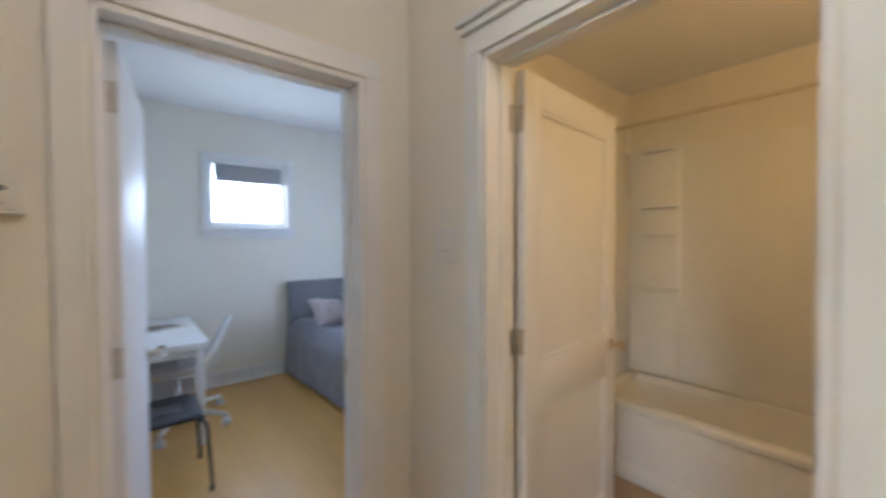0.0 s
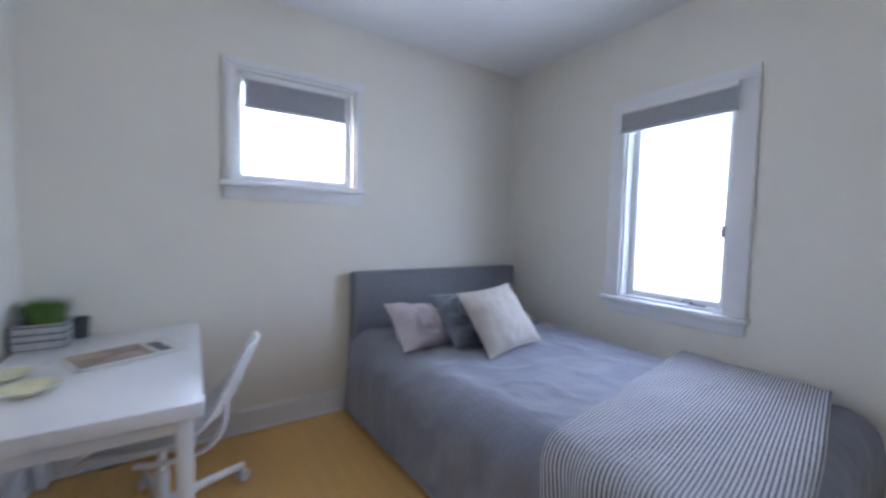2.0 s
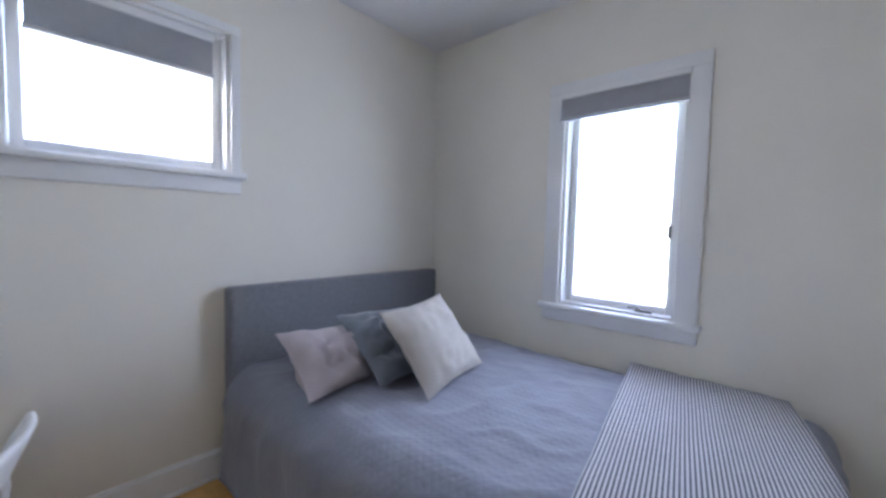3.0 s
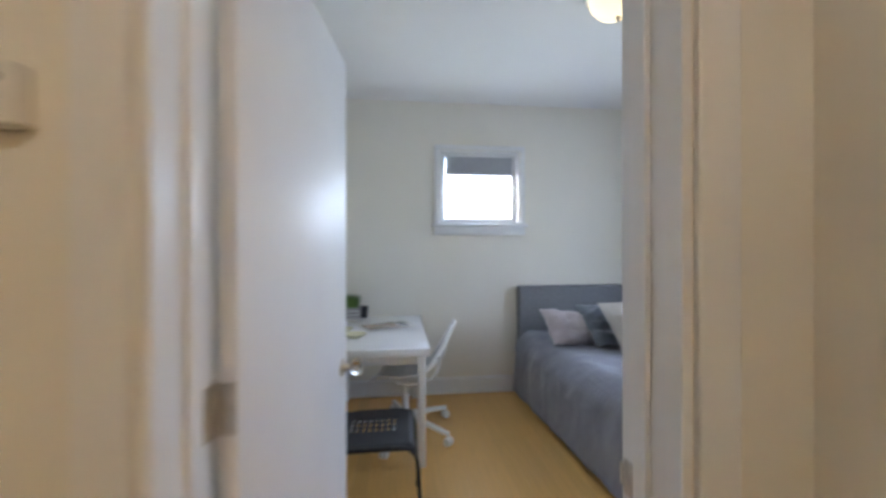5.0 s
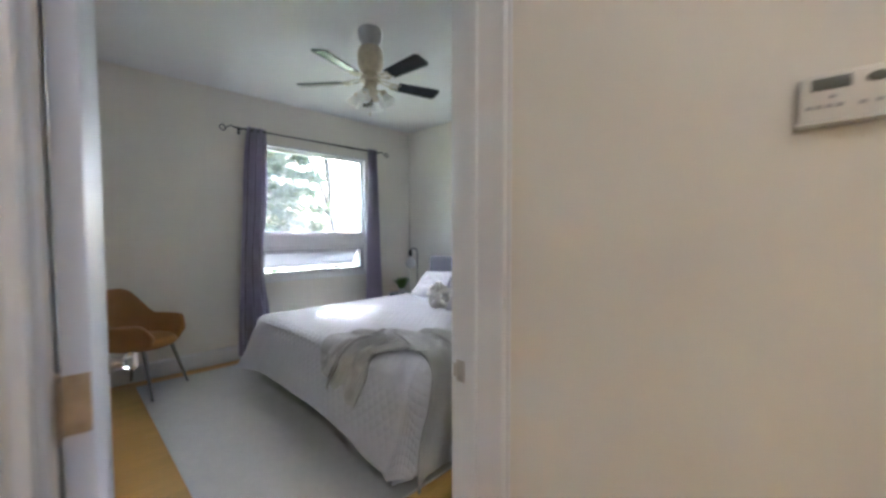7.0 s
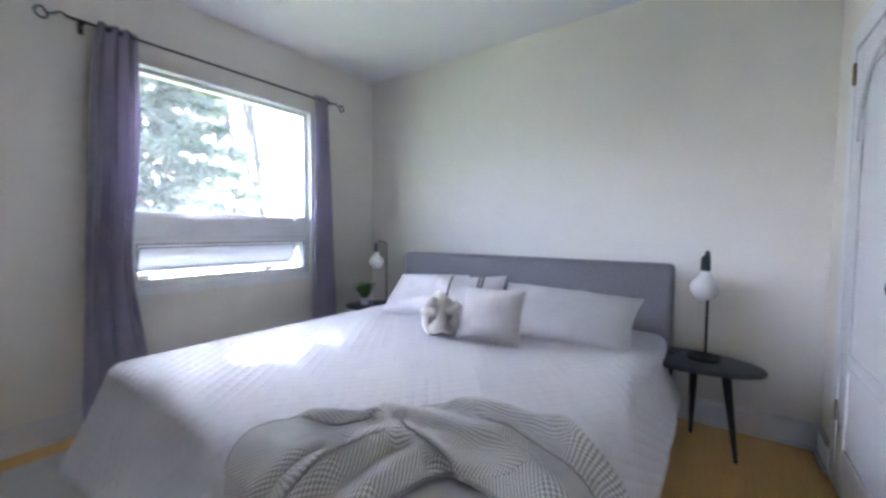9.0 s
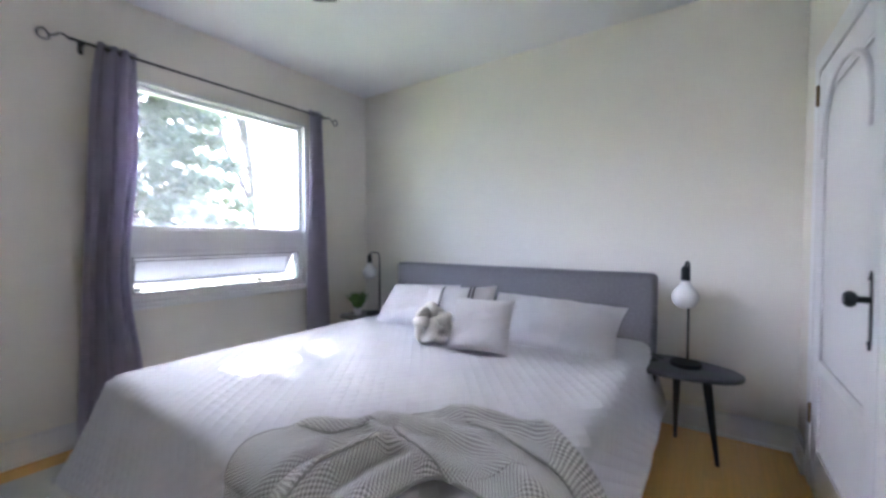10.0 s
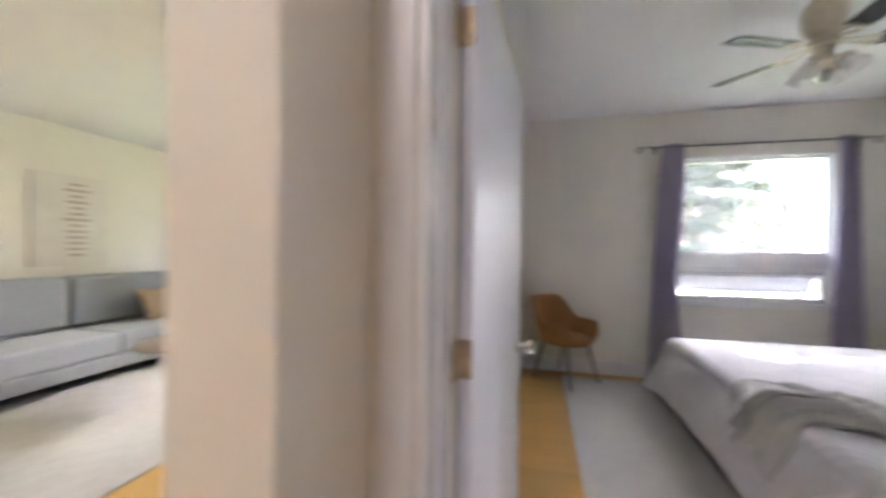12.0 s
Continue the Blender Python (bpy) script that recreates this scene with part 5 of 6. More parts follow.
# ---- large bedroom: curtains and rod ----
rod = thing("curtain_rod", pose(0, 0, 0), "thin black iron curtain rod with scroll ends", "curtain rod")
bm = bmesh.new()
RX, RZ = B0 + 0.085, 2.392
cyl(bm, (RX, 2.90, RZ), (RX, 4.70, RZ), 0.008, seg=12)
part("rod", bm, BLACKIRON, rod)
for s, y in ((-1, 2.90), (1, 4.70)):
    bm = bmesh.new()
    pts = [(RX, y + s * (0.012 * k), RZ + 0.014 * math.sin(k * 0.8)) for k in range(8)]
    base = y + s * 0.096
    for k in range(16):
        t = k / 15 * 1.6 * math.pi
        rr = 0.034 - 0.015 * k / 15
        pts.append((RX, base + s * (rr * math.sin(t)), RZ - 0.022 + rr * math.cos(t)))
    tube(bm, pts, 0.0055, seg=8)
    part("scroll_finial", bm, BLACKIRON, rod)
    bm = bmesh.new()
    yy = 2.97 if s < 0 else 4.66
    cyl(bm, (B0, yy, RZ - 0.01), (RX, yy, RZ - 0.012), 0.006, seg=8)
    box(bm, B0, yy - 0.012, RZ - 0.045, B0 + 0.006, yy + 0.012, RZ + 0.03, bev=0.002)
    part("bracket", bm, BLACKIRON, rod)


def curtain(y0t, y1t, y0b, y1b, folds, depth, seed, label, hem, waist=0.0, sweep=1.3):
    ob = thing("curtain", pose(0, 0, 0), label, "curtain", "curtains at the picture window")
    bm = bmesh.new()
    ztop = RZ + 0.028

    def fn(u, v):
        k = v ** sweep
        a, b = y0t + (y0b - y0t) * k, y1t + (y1b - y1t) * k
        b -= waist * math.exp(-((v - 0.60) / 0.22) ** 2)
        z = ztop + (hem - ztop) * v
        ph = 2 * math.pi * folds * u + 0.7 * noise.noise(Vector((u * 3, v * 1.4, seed)))
        amp = depth * (0.75 + 0.35 * v) * (1 + 0.4 * noise.noise(Vector((u * 4, v * 2, seed + 5))))
        x = RX + 0.004 + amp * math.sin(ph) + 0.02 * v
        y = a + (b - a) * u + 0.25 * (b - a) / folds * math.sin(2 * ph) * 0.25 + 0.012 * noise.noise(Vector((u * 2, v * 3, seed + 9)))
        return (max(x, B0 + 0.03), y, z)
    grid(bm, int(folds * 14), 46, fn)
    thicken(part("panel", bm, CURTAIN, ob), 0.003, 0)
    for i in range(int(folds * 2)):
        u = (i + 0.5) / (folds * 2)
        bm = bmesh.new()
        y = y0t + (y1t - y0t) * u
        tube(bm, [(RX + 0.020 * math.cos(t), y + 0.006 * math.sin(2 * t), RZ + 0.020 * math.sin(t)) for t in [2 * math.pi * k / 14 for k in range(14)]], 0.0035, seg=6, closed=True)
        part("grommet", bm, STEELGREY, ob)
    return ob


curtain(3.03, 3.215, 2.89, 3.225, 3.0, 0.036, 1.0, "mauve-grey grommet curtain gathered at one side of the window", 0.06, 0.07, 0.7)
curtain(4.50, 4.64, 4.42, 4.72, 3.0, 0.034, 4.0, "mauve-grey grommet curtain gathered near the nightstand", 0.06)

# ---- large bedroom: rug and tub chair ----
rug = solo("area_rug", bmesh.new(), RUG, "pale grey low-pile rug under the bed", "rug")
bm = bmesh.new()
box(bm, -3.25, 2.045, 0.0, -0.56, 4.25, 0.012, bev=0.004)
bm.to_mesh(rug.data)
bm.free()

tub = thing("tub_chair", pose(-3.12, 2.065, 0, 0, 0, 46), "tan leather tub chair with grey metal legs", "chair")
# faces +x in its own axes


def bucket(u, v):
    """u round the shell from one arm tip to the other; v from the seat's edge to the rim."""
    t = (u * 2 - 1)
    ang = math.pi - t * radians(142)
    c = math.cos(ang)
    back = max(0.0, -c)
    rx, ry = 0.235 + 0.055 * v, 0.245 + 0.055 * v
    x, y = rx * c * (1 + 0.1 * (c > 0)), ry * math.sin(ang)
    h = 0.155 + 0.235 * (0.5 - 0.5 * math.cos(math.pi * min(1, max(0, (back - 0.15) / 0.72))))
    end = max(0.0, (abs(t) - 0.86) / 0.14)
    h *= 1 - 0.75 * end ** 2
    z = 0.455 + h * v - 0.04 * (1 - v)
    x -= 0.055 * v * back
    return (x, y, z)


bm = bmesh.new()
grid(bm, 56, 16, bucket)
thicken(part("shell", bm, TAN, tub), 0.030, 0)
bm = bmesh.new()


def pad(u, v):
    a, r = 2 * math.pi * u, v
    x, y = 0.25 * r * math.cos(a) + 0.02, 0.245 * r * math.sin(a)
    return (x, y, 0.462 + 0.012 * (1 - r * r) - 0.05 * max(0, (r - 0.82) / 0.18) ** 2)


grid(bm, 40, 12, pad)
bmesh.ops.remove_doubles(bm, verts=bm.verts[:], dist=1e-5)
thicken(part("seat_pad", bm, TAN, tub), 0.05, -1)
bm = bmesh.new()
cyl(bm, (0, 0, 0.375), (0, 0, 0.40), 0.16, 0.18, seg=28)
part("seat_base", bm, STEELGREY, tub)
for x, y in ((0.205, 0.19), (0.205, -0.19), (-0.20, 0.18), (-0.20, -0.18)):
    bm = bmesh.new()
    cyl(bm, (x * 1.22, y * 1.12, 0.0), (x * 0.72, y * 0.8, 0.40), 0.010, 0.017, seg=14)
    part("leg", bm, STEELGREY, tub)

# ---- large bedroom: ceiling fan ----
FX, FY = -1.46, 3.235
fan = thing("ceiling_fan", pose(FX, FY, BZ - 0.12), "ceiling fan with brass motor, dark blades and light kit", "ceiling fan")
bm = bmesh.new()
lathe(bm, [(0.0, 0.000), (0.070, 0.000), (0.086, -0.020), (0.092, -0.060), (0.090, -0.120), (0.076, -0.160), (0.050, -0.180), (0.050, -0.200), (0.074, -0.208), (0.074, -0.236), (0.046, -0.246), (0.040, -0.290), (0.052, -0.300), (0.050, -0.325), (0.030, -0.345), (0.0, -0.350)], seg=32)
part("motor_housing", bm, FANMETAL, fan, "antique brass motor housing")
bm = bmesh.new()
lathe(bm, [(0.0, 0.120), (0.082, 0.120), (0.085, 0.095), (0.078, 0.050), (0.060, 0.020), (0.060, -0.001), (0.0, -0.001)], seg=32)
part("canopy", bm, TRIM, fan, "white ceiling canopy")
BLADE = mat("dark_blade", (0.045, 0.047, 0.055), 0.16, var=0.15, vscale=12, stretch=(0.4, 4, 1), spec=0.7)
for k in range(5):
    ang = radians(2 + 72 * k)
    turn = Matrix.Rotation(ang, 4, "Z")
    bm = bmesh.new()

    def plan(u, v):
        x = 0.205 + 0.335 * u
        half = 0.050 + 0.014 * u
        if u > 0.93:
            half *= math.sqrt(max(0.3, 1 - ((u - 0.93) / 0.07) ** 2 * 0.5))
        y = (v * 2 - 1) * half
        return (x, y, -0.240 - 0.21 * y)
    grid(bm, 16, 6, plan)
    thicken(part("blade", bm, BLADE, fan, "dark fan blade", m=turn), 0.006, 0)
    bm = bmesh.new()
    for s in (-1, 1):
        tube(bm, arc((0.068, s * 0.012, -0.222), (0.13, s * 0.040, -0.240), (0.225, s * 0.026, -0.243 - s * 0.006), 6), 0.005, seg=6)
    tube(bm, [(0.175 + 0.030 * math.cos(t), 0.030 * math.sin(t), -0.246 - 0.006 * math.sin(t)) for t in [2 * math.pi * q / 14 for q in range(14)]], 0.008, seg=6, closed=True)
    part("blade_iron", bm, FANMETAL, fan, m=turn)
for k in range(4):
    ang = radians(35 + 90 * k)
    turn = Matrix.Rotation(ang, 4, "Z")
    bm = bmesh.new()
    tube(bm, arc((0.045, 0, -0.31), (0.085, 0, -0.305), (0.098, 0, -0.325), 5), 0.007, seg=8)
    lathe_bm = bmesh.new()
    lathe(lathe_bm, [(0.0, 0.02), (0.022, 0.018), (0.024, -0.012), (0.0, -0.014)], seg=14)
    bmesh.ops.transform(lathe_bm, matrix=Matrix.Translation((0.100, 0, -0.332)) @ Matrix.Rotation(radians(-35), 4, "Y"), verts=lathe_bm.verts[:])
    tmp = bpy.data.meshes.new("socket")
    lathe_bm.to_mesh(tmp)
    lathe_bm.free()
    bm.from_mesh(tmp)
    bpy.data.meshes.remove(tmp)
    arm = part("light_arm", bm, FANMETAL, fan, m=turn)
    bm = bmesh.new()
    lathe(bm, [(0.022, -0.008), (0.028, -0.025), (0.034, -0.050), (0.050, -0.078), (0.048, -0.079), (0.031, -0.052), (0.020, -0.012)], seg=20)
    bmesh.ops.transform(bm, matrix=Matrix.Translation((0.100, 0, -0.332)) @ Matrix.Rotation(radians(-35), 4, "Y"), verts=bm.verts[:])
    part("glass_shade", bm, FROST, arm, "bell-shaped glass shade")
bm = bmesh.new()
tube(bm, [(0.02, -0.02, -0.34), (0.021, -0.021, -0.47)], 0.0018, seg=5)
lathe(bm, [(0.0, -0.47), (0.006, -0.474), (0.007, -0.486), (0.0, -0.492)], (0.021, -0.021, 0), 10)
part("pull_chain", bm, FANMETAL, fan)

# ---- large bedroom: closet door ----
closet = leaf("door_4", pose(B1 - 0.012, 4.902, 0, 0, 0, -90), 0.872, 2.04, "white closet door with moulded panels and black latch", [(0.62, 0.66)], "black", OLDBRASS, [0.375, 1.945], handed=1)
bm = bmesh.new()
tube(bm, [(0.10, -0.002, 1.62)] + [(0.436 - 0.336 * math.cos(math.pi * k / 20), -0.002, 1.62 + 0.34 * math.sin(math.pi * k / 20) ** 0.8) for k in range(1, 20)] + [(0.772, -0.002, 1.62)], 0.010, seg=8)
part("arched_moulding", bm, DOOR, closet)

# ---- bathroom ----
tubb = thing("bathtub", pose(0, 0, 0), "white alcove bathtub with an apron front", "bathtub")
TX0, TX1, TY0, TY1, TZ = 3.42, 4.065, 0.72, 2.455, 0.46
bm = bmesh.new()
box(bm, TX0, TY0, 0.0, TX0 + 0.035, TY1, TZ - 0.03, bev=0.006)
box(bm, TX0 - 0.012, TY0, TZ - 0.05, TX0 + 0.075, TY1, TZ, bev=0.015, seg=3)
box(bm, TX0 - 0.008, TY0, 0.0, TX0 + 0.01, TY1, 0.11, bev=0.005)
part("apron", bm, PORCELAIN, tubb)
bm = bmesh.new()
box(bm, TX0 + 0.075, TY1 - 0.09, TZ - 0.05, TX1, TY1, TZ, bev=0.012)
box(bm, TX1 - 0.07, TY0, TZ - 0.05, TX1, TY1 - 0.09, TZ, bev=0.012)
box(bm, TX0 + 0.075, TY0, TZ - 0.05, TX1 - 0.07, TY0 + 0.10, TZ, bev=0.012)
grid(bm, 20, 30, lambda u, v: (TX0 + 0.07 + (TX1 - TX0 - 0.135) * u, TY0 + 0.095 + (TY1 - TY0 - 0.18) * v, TZ - 0.02 - 0.32 * min(1, 6 * min(u, 1 - u)) ** 0.5 * min(1, 8 * min(v, 1 - v)) ** 0.5))
part("basin", bm, PORCELAIN, tubb)
sur = thing("tub_surround", pose(0, 0, 0), "white moulded tub surround with corner shelves", "tub surround")
bm = bmesh.new()
box(bm, TX1 - 0.018, TY0, TZ, TX1, TY1, 2.06, bev=0.004)
box(bm, TX0 + 0.02, TY1 - 0.018, TZ, TX1 - 0.018, TY1, 2.06, bev=0.004)
part("wall_panel", bm, PORCELAIN, sur)
bm = bmesh.new()
box(bm, TX1 - 0.045, 2.10, TZ + 0.02, TX1 - 0.017, 2.33, 2.055, bev=0.012)
part("shelf_column", bm, PORCELAIN, sur)
for z in (1.09, 1.47, 1.66, 2.05):
    bm = bmesh.new()
    box(bm, TX1 - 0.125, 2.11, z - 0.018, TX1 - 0.045, 2.32, z, bev=0.008)
    part("shelf", bm, PORCELAIN, sur)
bm = bmesh.new()
cyl(bm, (3.50, TY0 - 0.02, 2.11), (3.50, 2.455, 2.11), 0.0125, seg=14)
rodb = solo("shower_rod", bm, FANMETAL, "metal shower rod over the bathtub", "shower rod")
bm = bmesh.new()
cyl(bm, (3.50, 2.430, 2.11), (3.50, 2.458, 2.11), 0.020, 0.034, seg=18)
part("flange", bm, FANMETAL, rodb)
van = thing("wall_cabinet", pose(3.20, 2.455, 0), "small white wall cabinet beside the bathtub", "cabinet")
bm = bmesh.new()
box(bm, -0.20, -0.13, 0.95, 0.18, 0.0, 1.26, bev=0.004)
part("body", bm, TRIM, van)
bm = bmesh.new()
box(bm, -0.215, -0.145, 1.26, 0.195, 0.0, 1.28, bev=0.004)
part("top", bm, TRIM, van)
bl = thing("bath_wall_light", pose(2.75, 0.70, 2.02), "lit wall light above the bathroom basin", "wall light")
bm = bmesh.new()
box(bm, -0.16, 0.0, -0.05, 0.16, 0.025, 0.05, bev=0.006)
part("backplate", bm, NICKEL, bl)
bm = bmesh.new()
cyl(bm, (0, 0.02, 0), (0, 0.075, 0), 0.012)
part("arm", bm, NICKEL, bl)

# made-up fixture to go with the hall's added fill lamp
hl = thing("added_hall_light", pose(1.25, 1.12, 2.62), "round flush fixture added for the hall fill light", "ceiling light")
bm = bmesh.new()
lathe(bm, [(0.0, 0.0), (0.13, 0.0), (0.135, -0.02), (0.13, -0.03), (0.0, -0.03)])
part("rim", bm, NICKEL, hl)

# ---- living room beyond the hall ----
sofa = thing("sofa", pose(-1.95, -2.68, 0), "long blue-grey upholstered sofa against the wall", "sofa")
bm = bmesh.new()
box(bm, -1.45, -0.46, 0.12, 1.45, 0.47, 0.26, bev=0.02, seg=3)
part("base", bm, SOFA, sofa)
for x0, x1 in ((-1.26, -0.004), (0.004, 1.26)):
    bm = bmesh.new()
    box(bm, x0, -0.22, 0.262, x1, 0.48, 0.47, bev=0.035, seg=4)
    part("seat_cushion", bm, SOFA, sofa)
    bm = bmesh.new()
    box(bm, x0, -0.46, 0.472, x1, -0.22, 1.0, bev=0.05, seg=4)
    part("back_cushion", bm, SOFA, sofa)
for x0, x1 in ((-1.45, -1.265), (1.265, 1.45)):
    bm = bmesh.new()
    box(bm, x0, -0.46, 0.262, x1, 0.47, 0.62, bev=0.04, seg=4)
    part("arm", bm, SOFA, sofa)
for x in (-1.38, 1.38):
    for y in (-0.40, 0.40):
        bm = bmesh.new()
        cyl(bm, (x, y, 0.0), (x, y, 0.122), 0.016, 0.022)
        part("leg", bm, BLACKPAINT, sofa)
pillow("sofa_cushion", pose(-2.72, -2.68, 0.64, 62, 0, 186), 0.46, 0.40, 0.14, MUSTARD, "dull tan cushion on the sofa", 2.0, 0.012, category="cushion")
ct = thing("coffee_table", pose(-2.02, -1.55, 0), "round pale wooden coffee table on thin legs", "coffee table")
bm = bmesh.new()
lathe(bm, [(0.0, 0.385), (0.36, 0.385), (0.375, 0.392), (0.375, 0.408), (0.365, 0.415), (0.0, 0.415)], seg=40)
part("tabletop", bm, TABLEWOOD, ct)
for k in range(3):
    a = radians(30 + 120 * k)
    bm = bmesh.new()
    cyl(bm, (0.30 * math.cos(a), 0.30 * math.sin(a), 0), (0.24 * math.cos(a), 0.24 * math.sin(a), 0.386), 0.009, 0.012, seg=10)
    part("leg", bm, WHITEPLASTIC, ct)
bm = bmesh.new()
box(bm, -3.4, -2.72, 0.0, 1.3, -0.42, 0.014, bev=0.005)
solo("living_room_rug", bm, RUG2, "large ivory rug in front of the sofa", "rug")
art = thing("framed_print", pose(-2.16, LS, 1.60), "pale unframed print with brown brush bars on the wall", "picture")
bm = bmesh.new()
box(bm, -0.36, 0.0, -0.50, 0.36, 0.022, 0.50, bev=0.003)
part("print", bm, ARTPAPER, art)
rnd = random.Random(8)
for k in range(13):
    bm = bmesh.new()
    z = 0.40 - k * 0.065
    w = rnd.uniform(0.06, 0.13)
    box(bm, -w - 0.05, 0.0222, z - 0.014, w - 0.05, 0.0245, z + 0.014, bev=0.001)
    part("brush_bar", bm, ARTINK, art)

# ---- outdoors ----
bm = bmesh.new()
grid(bm, 8, 8, lambda u, v: (-400 + 800 * u, -400 + 800 * v, -0.62))
tagged(part("ground", bm, GRASS, None, "lawn reaching to the horizon"), "green and straw lawn reaching to the horizon", "ground", "", "structure")
# unseen overhangs, added to hold sun off the bed and living room
bm = bmesh.new()
box(bm, B0 - 0.80, LN + 0.2, 2.74, B0 - 0.20, AN + 0.8, 2.86, bev=0.01)
box(bm, LW - 3.2, LS - 1, 2.66, LW - 0.20, LN + 0.195, 2.86, bev=0.01)
structure("eave", bm, TRIM, "unseen white overhang added to shade the bedroom and living room windows", "eave")
bm = bmesh.new()
box(bm, LW - 0.4, LS - 0.4, 2.90, A1 + 0.6, AN + 0.6, 2.98)
structure("roof", bm, ROOFING, "dark flat roof deck", "roof")


# crown gaps cut to let sun through: centre and half-axes of each bed patch
OPENINGS = [(-2.27, 3.53, 0.29, 0.385), (-2.23, 4.05, 0.27, 0.105)]


def open_to_sun(p):
    q = p - sun_dir * ((p.z - 0.59) / sun_dir.z)
    return any(((q.x - x) / a) ** 2 + ((q.y - y) / b) ** 2 < 1 + 0.35 * noise.noise(Vector((q.x * 6, q.y * 6, 0))) for x, y, a, b in OPENINGS)


def spruce(m, height, radius, seed):
    tree = thing("spruce_tree", m, "tall blue-green spruce outside the bedroom window", "tree")
    rnd = random.Random(seed)
    bm = bmesh.new()
    tube(bm, [(0, 0, 0), (0.03, 0.02, height * 0.5), (0, 0, height)], [0.17, 0.10, 0.01], seg=10)
    for k in range(120):
        z = 1.75 + (height - 2.1) * (k / 120) ** 1.05
        a = k * 2.4 + rnd.uniform(-0.3, 0.3)
        r = radius * (1.25 - 1.25 * z / height) ** 0.6 * rnd.uniform(0.7, 1.05)
        d = Vector((math.cos(a), math.sin(a), 0))
        tube(bm, [Vector((0, 0, z)), Vector((0, 0, z - 0.10 * r)) + d * r * 0.5, Vector((0, 0, z - 0.16 * r)) + d * r], [0.022, 0.014, 0.004], seg=5)
    part("trunk", bm, BARK, tree)
    verts, faces = [], []
    for k in range(120):
        z = 1.75 + (height - 2.1) * (k / 120) ** 1.05
        a = k * 2.4
        r = radius * (1.25 - 1.25 * z / height) ** 0.5 * rnd.uniform(0.75, 1.08)
        d, s = Vector((math.cos(a), math.sin(a), 0)), Vector((-math.sin(a), math.cos(a), 0))
        for j in range(470):
            t = 0.15 + 0.85 * rnd.random() ** 0.7
            side = rnd.uniform(-1, 1) * 0.38 * r * (1.15 - t)
            p = Vector((0, 0, z - 0.18 * r * t - rnd.uniform(0, 0.26))) + d * r * t + s * side
            ln, wd = rnd.uniform(0.12, 0.28), rnd.uniform(0.024, 0.048)
            if open_to_sun(m @ p):
                continue
            out = (d * rnd.uniform(0.3, 1) + s * rnd.uniform(-1, 1) + Vector((0, 0, rnd.uniform(-0.9, 0.35)))).normalized()
            w = out.cross(Vector((rnd.uniform(-1, 1), rnd.uniform(-1, 1), 1))).normalized() * wd
            i = len(verts)
            verts += [p - w * 0.4, p + out * ln * 0.5 + w, p + out * ln, p + out * ln * 0.5 - w]
            faces.append((i, i + 1, i + 2, i + 3))
    data = bpy.data.meshes.new("needles")
    data.from_pydata([tuple(v) for v in verts], [], faces)
    data.materials.append(NEEDLE)
    ob = new("crown", data)
    ob.parent = tree
    tagged(ob, "drooping sprays of blue-green needles", kind="stuff")
    return tree


# the height and dense crown are set to block stray sun from the bed
spruce(pose(-9.6, 4.95, -0.62), 9.2, 2.2, 4)


def bare_tree(m, seed):
    tree = thing("bare_tree", m, "leafless branching tree in the yard", "tree")
    rnd = random.Random(seed)
    bm = bmesh.new()

    def grow(p, d, ln, r, depth):
        q = p + d * ln * 0.5 + Vector((rnd.uniform(-1, 1), rnd.uniform(-1, 1), 0.2)) * ln * 0.06
        e = p + d * ln
        tube(bm, [p, q, e], [r, r * 0.85, r * 0.66], seg=6 if depth > 2 else 4)
        if depth == 0:
            return
        for _ in range(3 if depth > 1 else 2):
            nd = (d + Vector((rnd.uniform(-1, 1), rnd.uniform(-1, 1), rnd.uniform(-0.2, 0.7))) * 0.62).normalized()
            grow(e, nd, ln * rnd.uniform(0.6, 0.82), r * 0.62, depth - 1)
        if depth > 2:
            nd = (d + Vector((rnd.uniform(-1, 1), rnd.uniform(-1, 1), 0.1)) * 0.8).normalized()
            grow(q, nd, ln * 0.6, r * 0.45, depth - 2)
    grow(Vector((0, 0, 0)), Vector((0.03, -0.10, 1)).normalized(), 2.7, 0.17, 5)
    part("branches", bm, BARK, tree)
    return tree


bare_tree(pose(-12.0, 8.95, -0.62), 6)


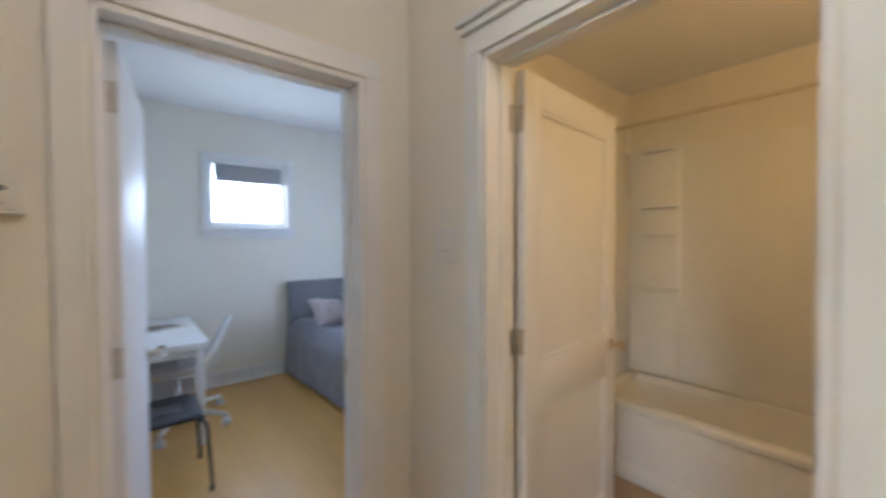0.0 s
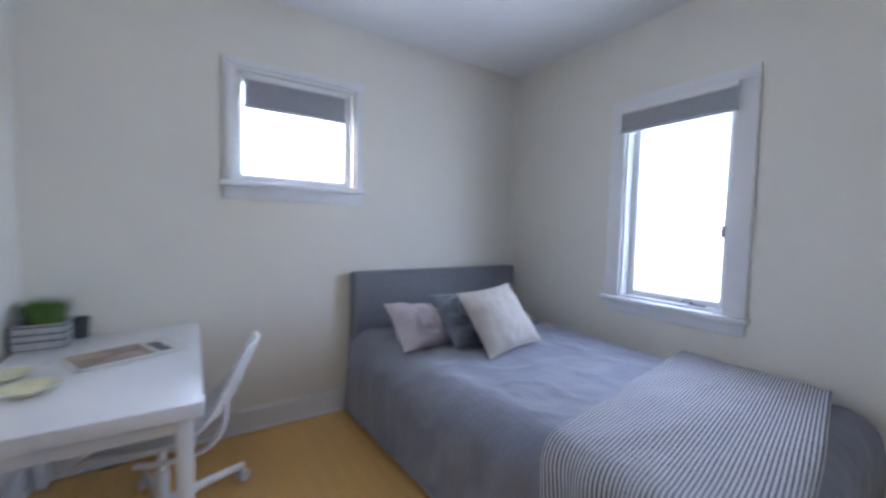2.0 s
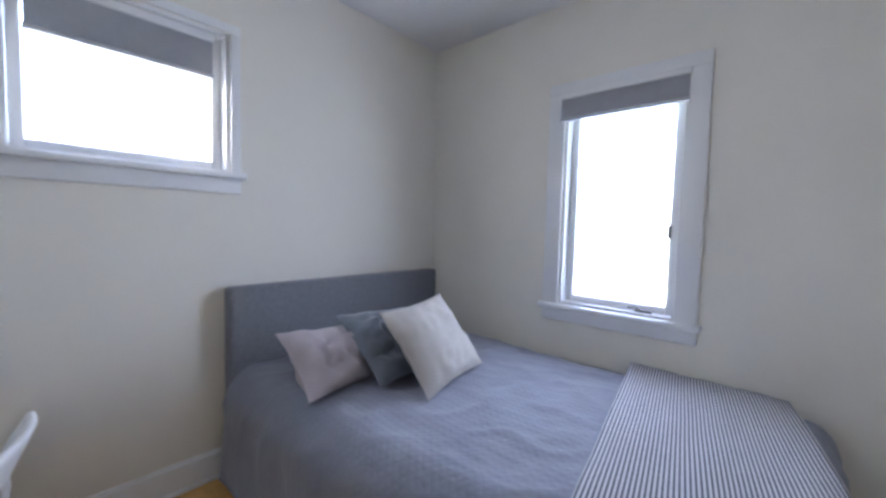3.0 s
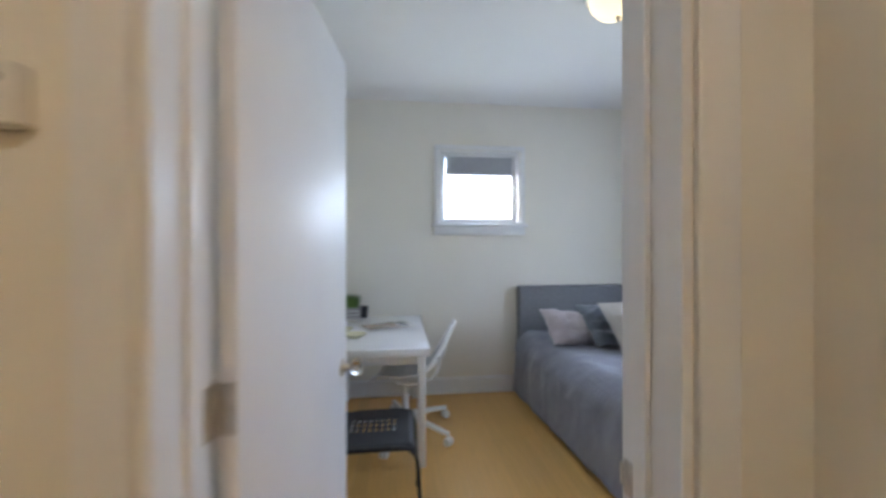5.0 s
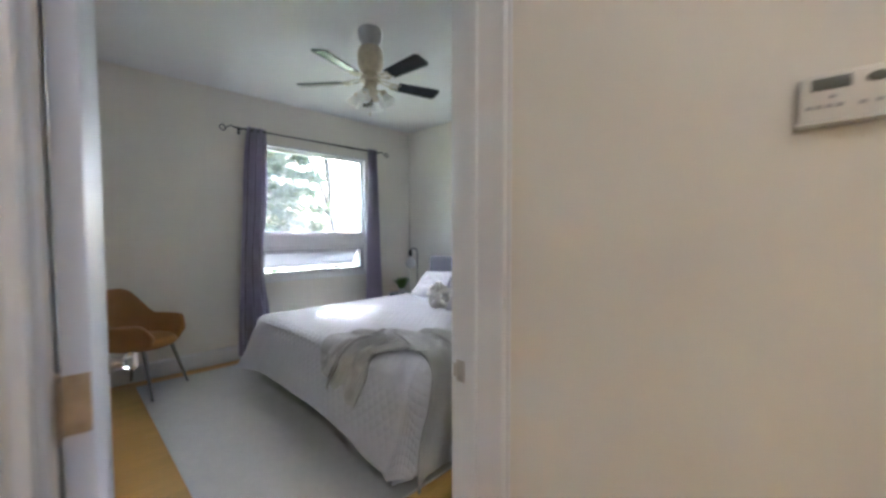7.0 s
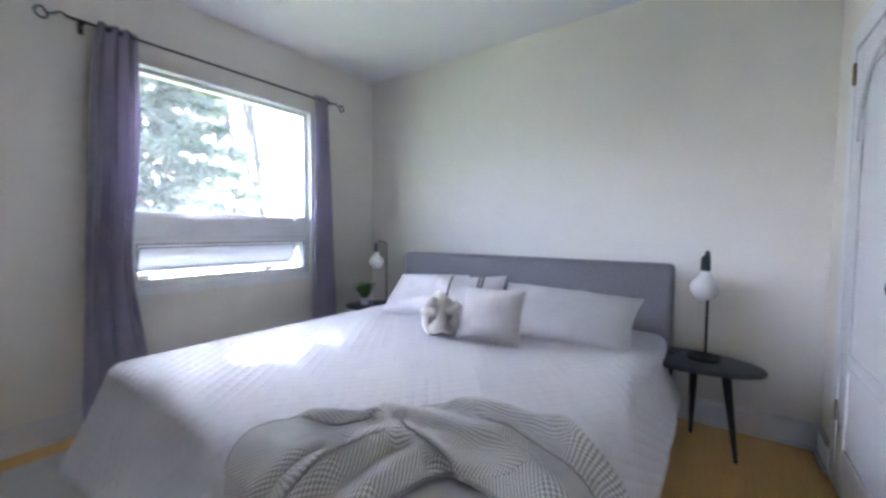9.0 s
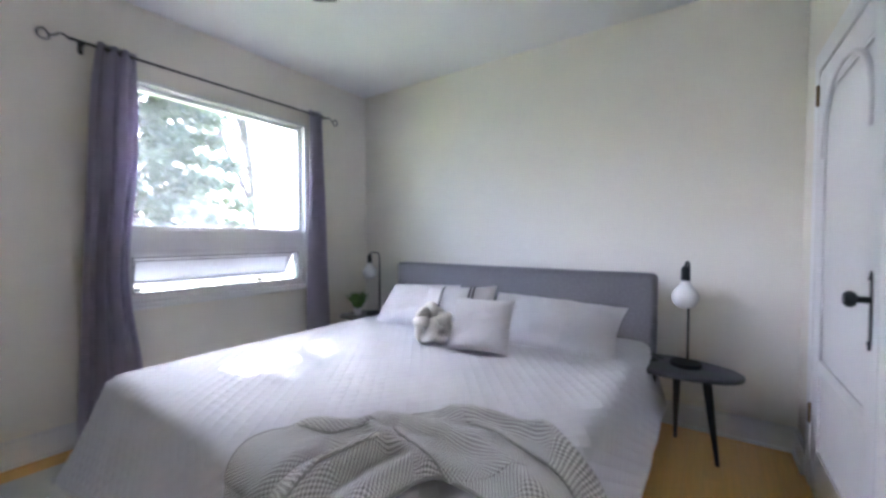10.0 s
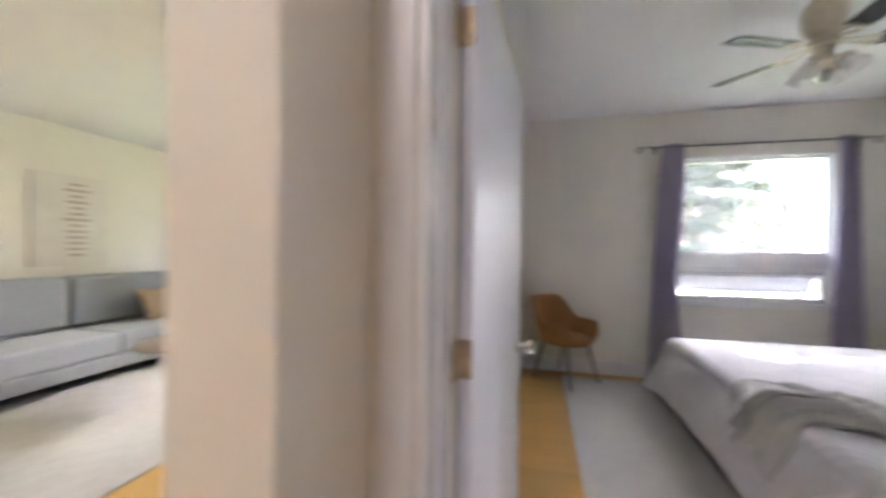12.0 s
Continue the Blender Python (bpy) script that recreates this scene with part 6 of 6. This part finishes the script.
# ---- floor boards, last ----
def boards():
    rnd = random.Random(2)
    W, near, rest = 0.083, [], []
    shared = {}
    x = LW
    while x < A1 - 0.001:
        w = min(W, A1 - x)
        y = LS - rnd.uniform(0, 0.8)
        while y < AN:
            ln = rnd.choice((0.7, 0.9, 1.1, 1.3))
            y0, y1 = max(y, LS), min(y + ln, AN)
            y += ln
            cx, cy = x + w / 2, (y0 + y1) / 2
            if y1 - y0 < 0.05 or (cx > HE + 0.1 and cy < HN - 0.3):
                continue
            seen = (1.0 < cx < 2.75 and cy > 2.2 and y1 > 2.4) or (B0 - 0.1 < cx < -0.6 and 1.55 < cy < 2.25) or (-0.8 < cx < 0.2 and cy > 1.6) or (0.2 < cx < 1.9 and 0.9 < cy < 2.5)
            (near if seen and len(near) < 300 else rest).append((x, w, y0, y1))
        x += W
    for x, w, y0, y1 in near:
        key = (round(w, 3), round(y1 - y0, 2))
        if key not in shared:
            bm = bmesh.new()
            box(bm, 0.0002, 0.0002, -0.010, w - 0.0002, y1 - y0 - 0.0002, 0.0, bev=0.0007, seg=1)
            data = bpy.data.meshes.new("board")
            bm.to_mesh(data)
            bm.free()
            data.materials.append(WOOD)
            shared[key] = data
        ob = new("board", shared[key])
        ob.parent = FLOOR_OB
        ob.location = (x, y0, 0)
    verts, faces = [], []
    g = 0.0004
    for x, w, y0, y1 in rest:
        i = len(verts)
        a, b, c, d = x + g, x + w - g, y0 + g, y1 - g
        verts += [(a, c, -0.01), (b, c, -0.01), (b, d, -0.01), (a, d, -0.01), (a, c, 0), (b, c, 0), (b, d, 0), (a, d, 0)]
        faces += [(i + 4, i + 5, i + 6, i + 7), (i, i + 1, i + 5, i + 4), (i + 1, i + 2, i + 6, i + 5), (i + 2, i + 3, i + 7, i + 6), (i + 3, i, i + 4, i + 7)]
    data = bpy.data.meshes.new("boards")
    data.from_pydata(verts, [], faces)
    data.materials.append(WOOD_REST)
    ob = new("boards", data)
    ob.parent = FLOOR_OB
    tagged(ob, "golden oak strips", kind="stuff")


boards()
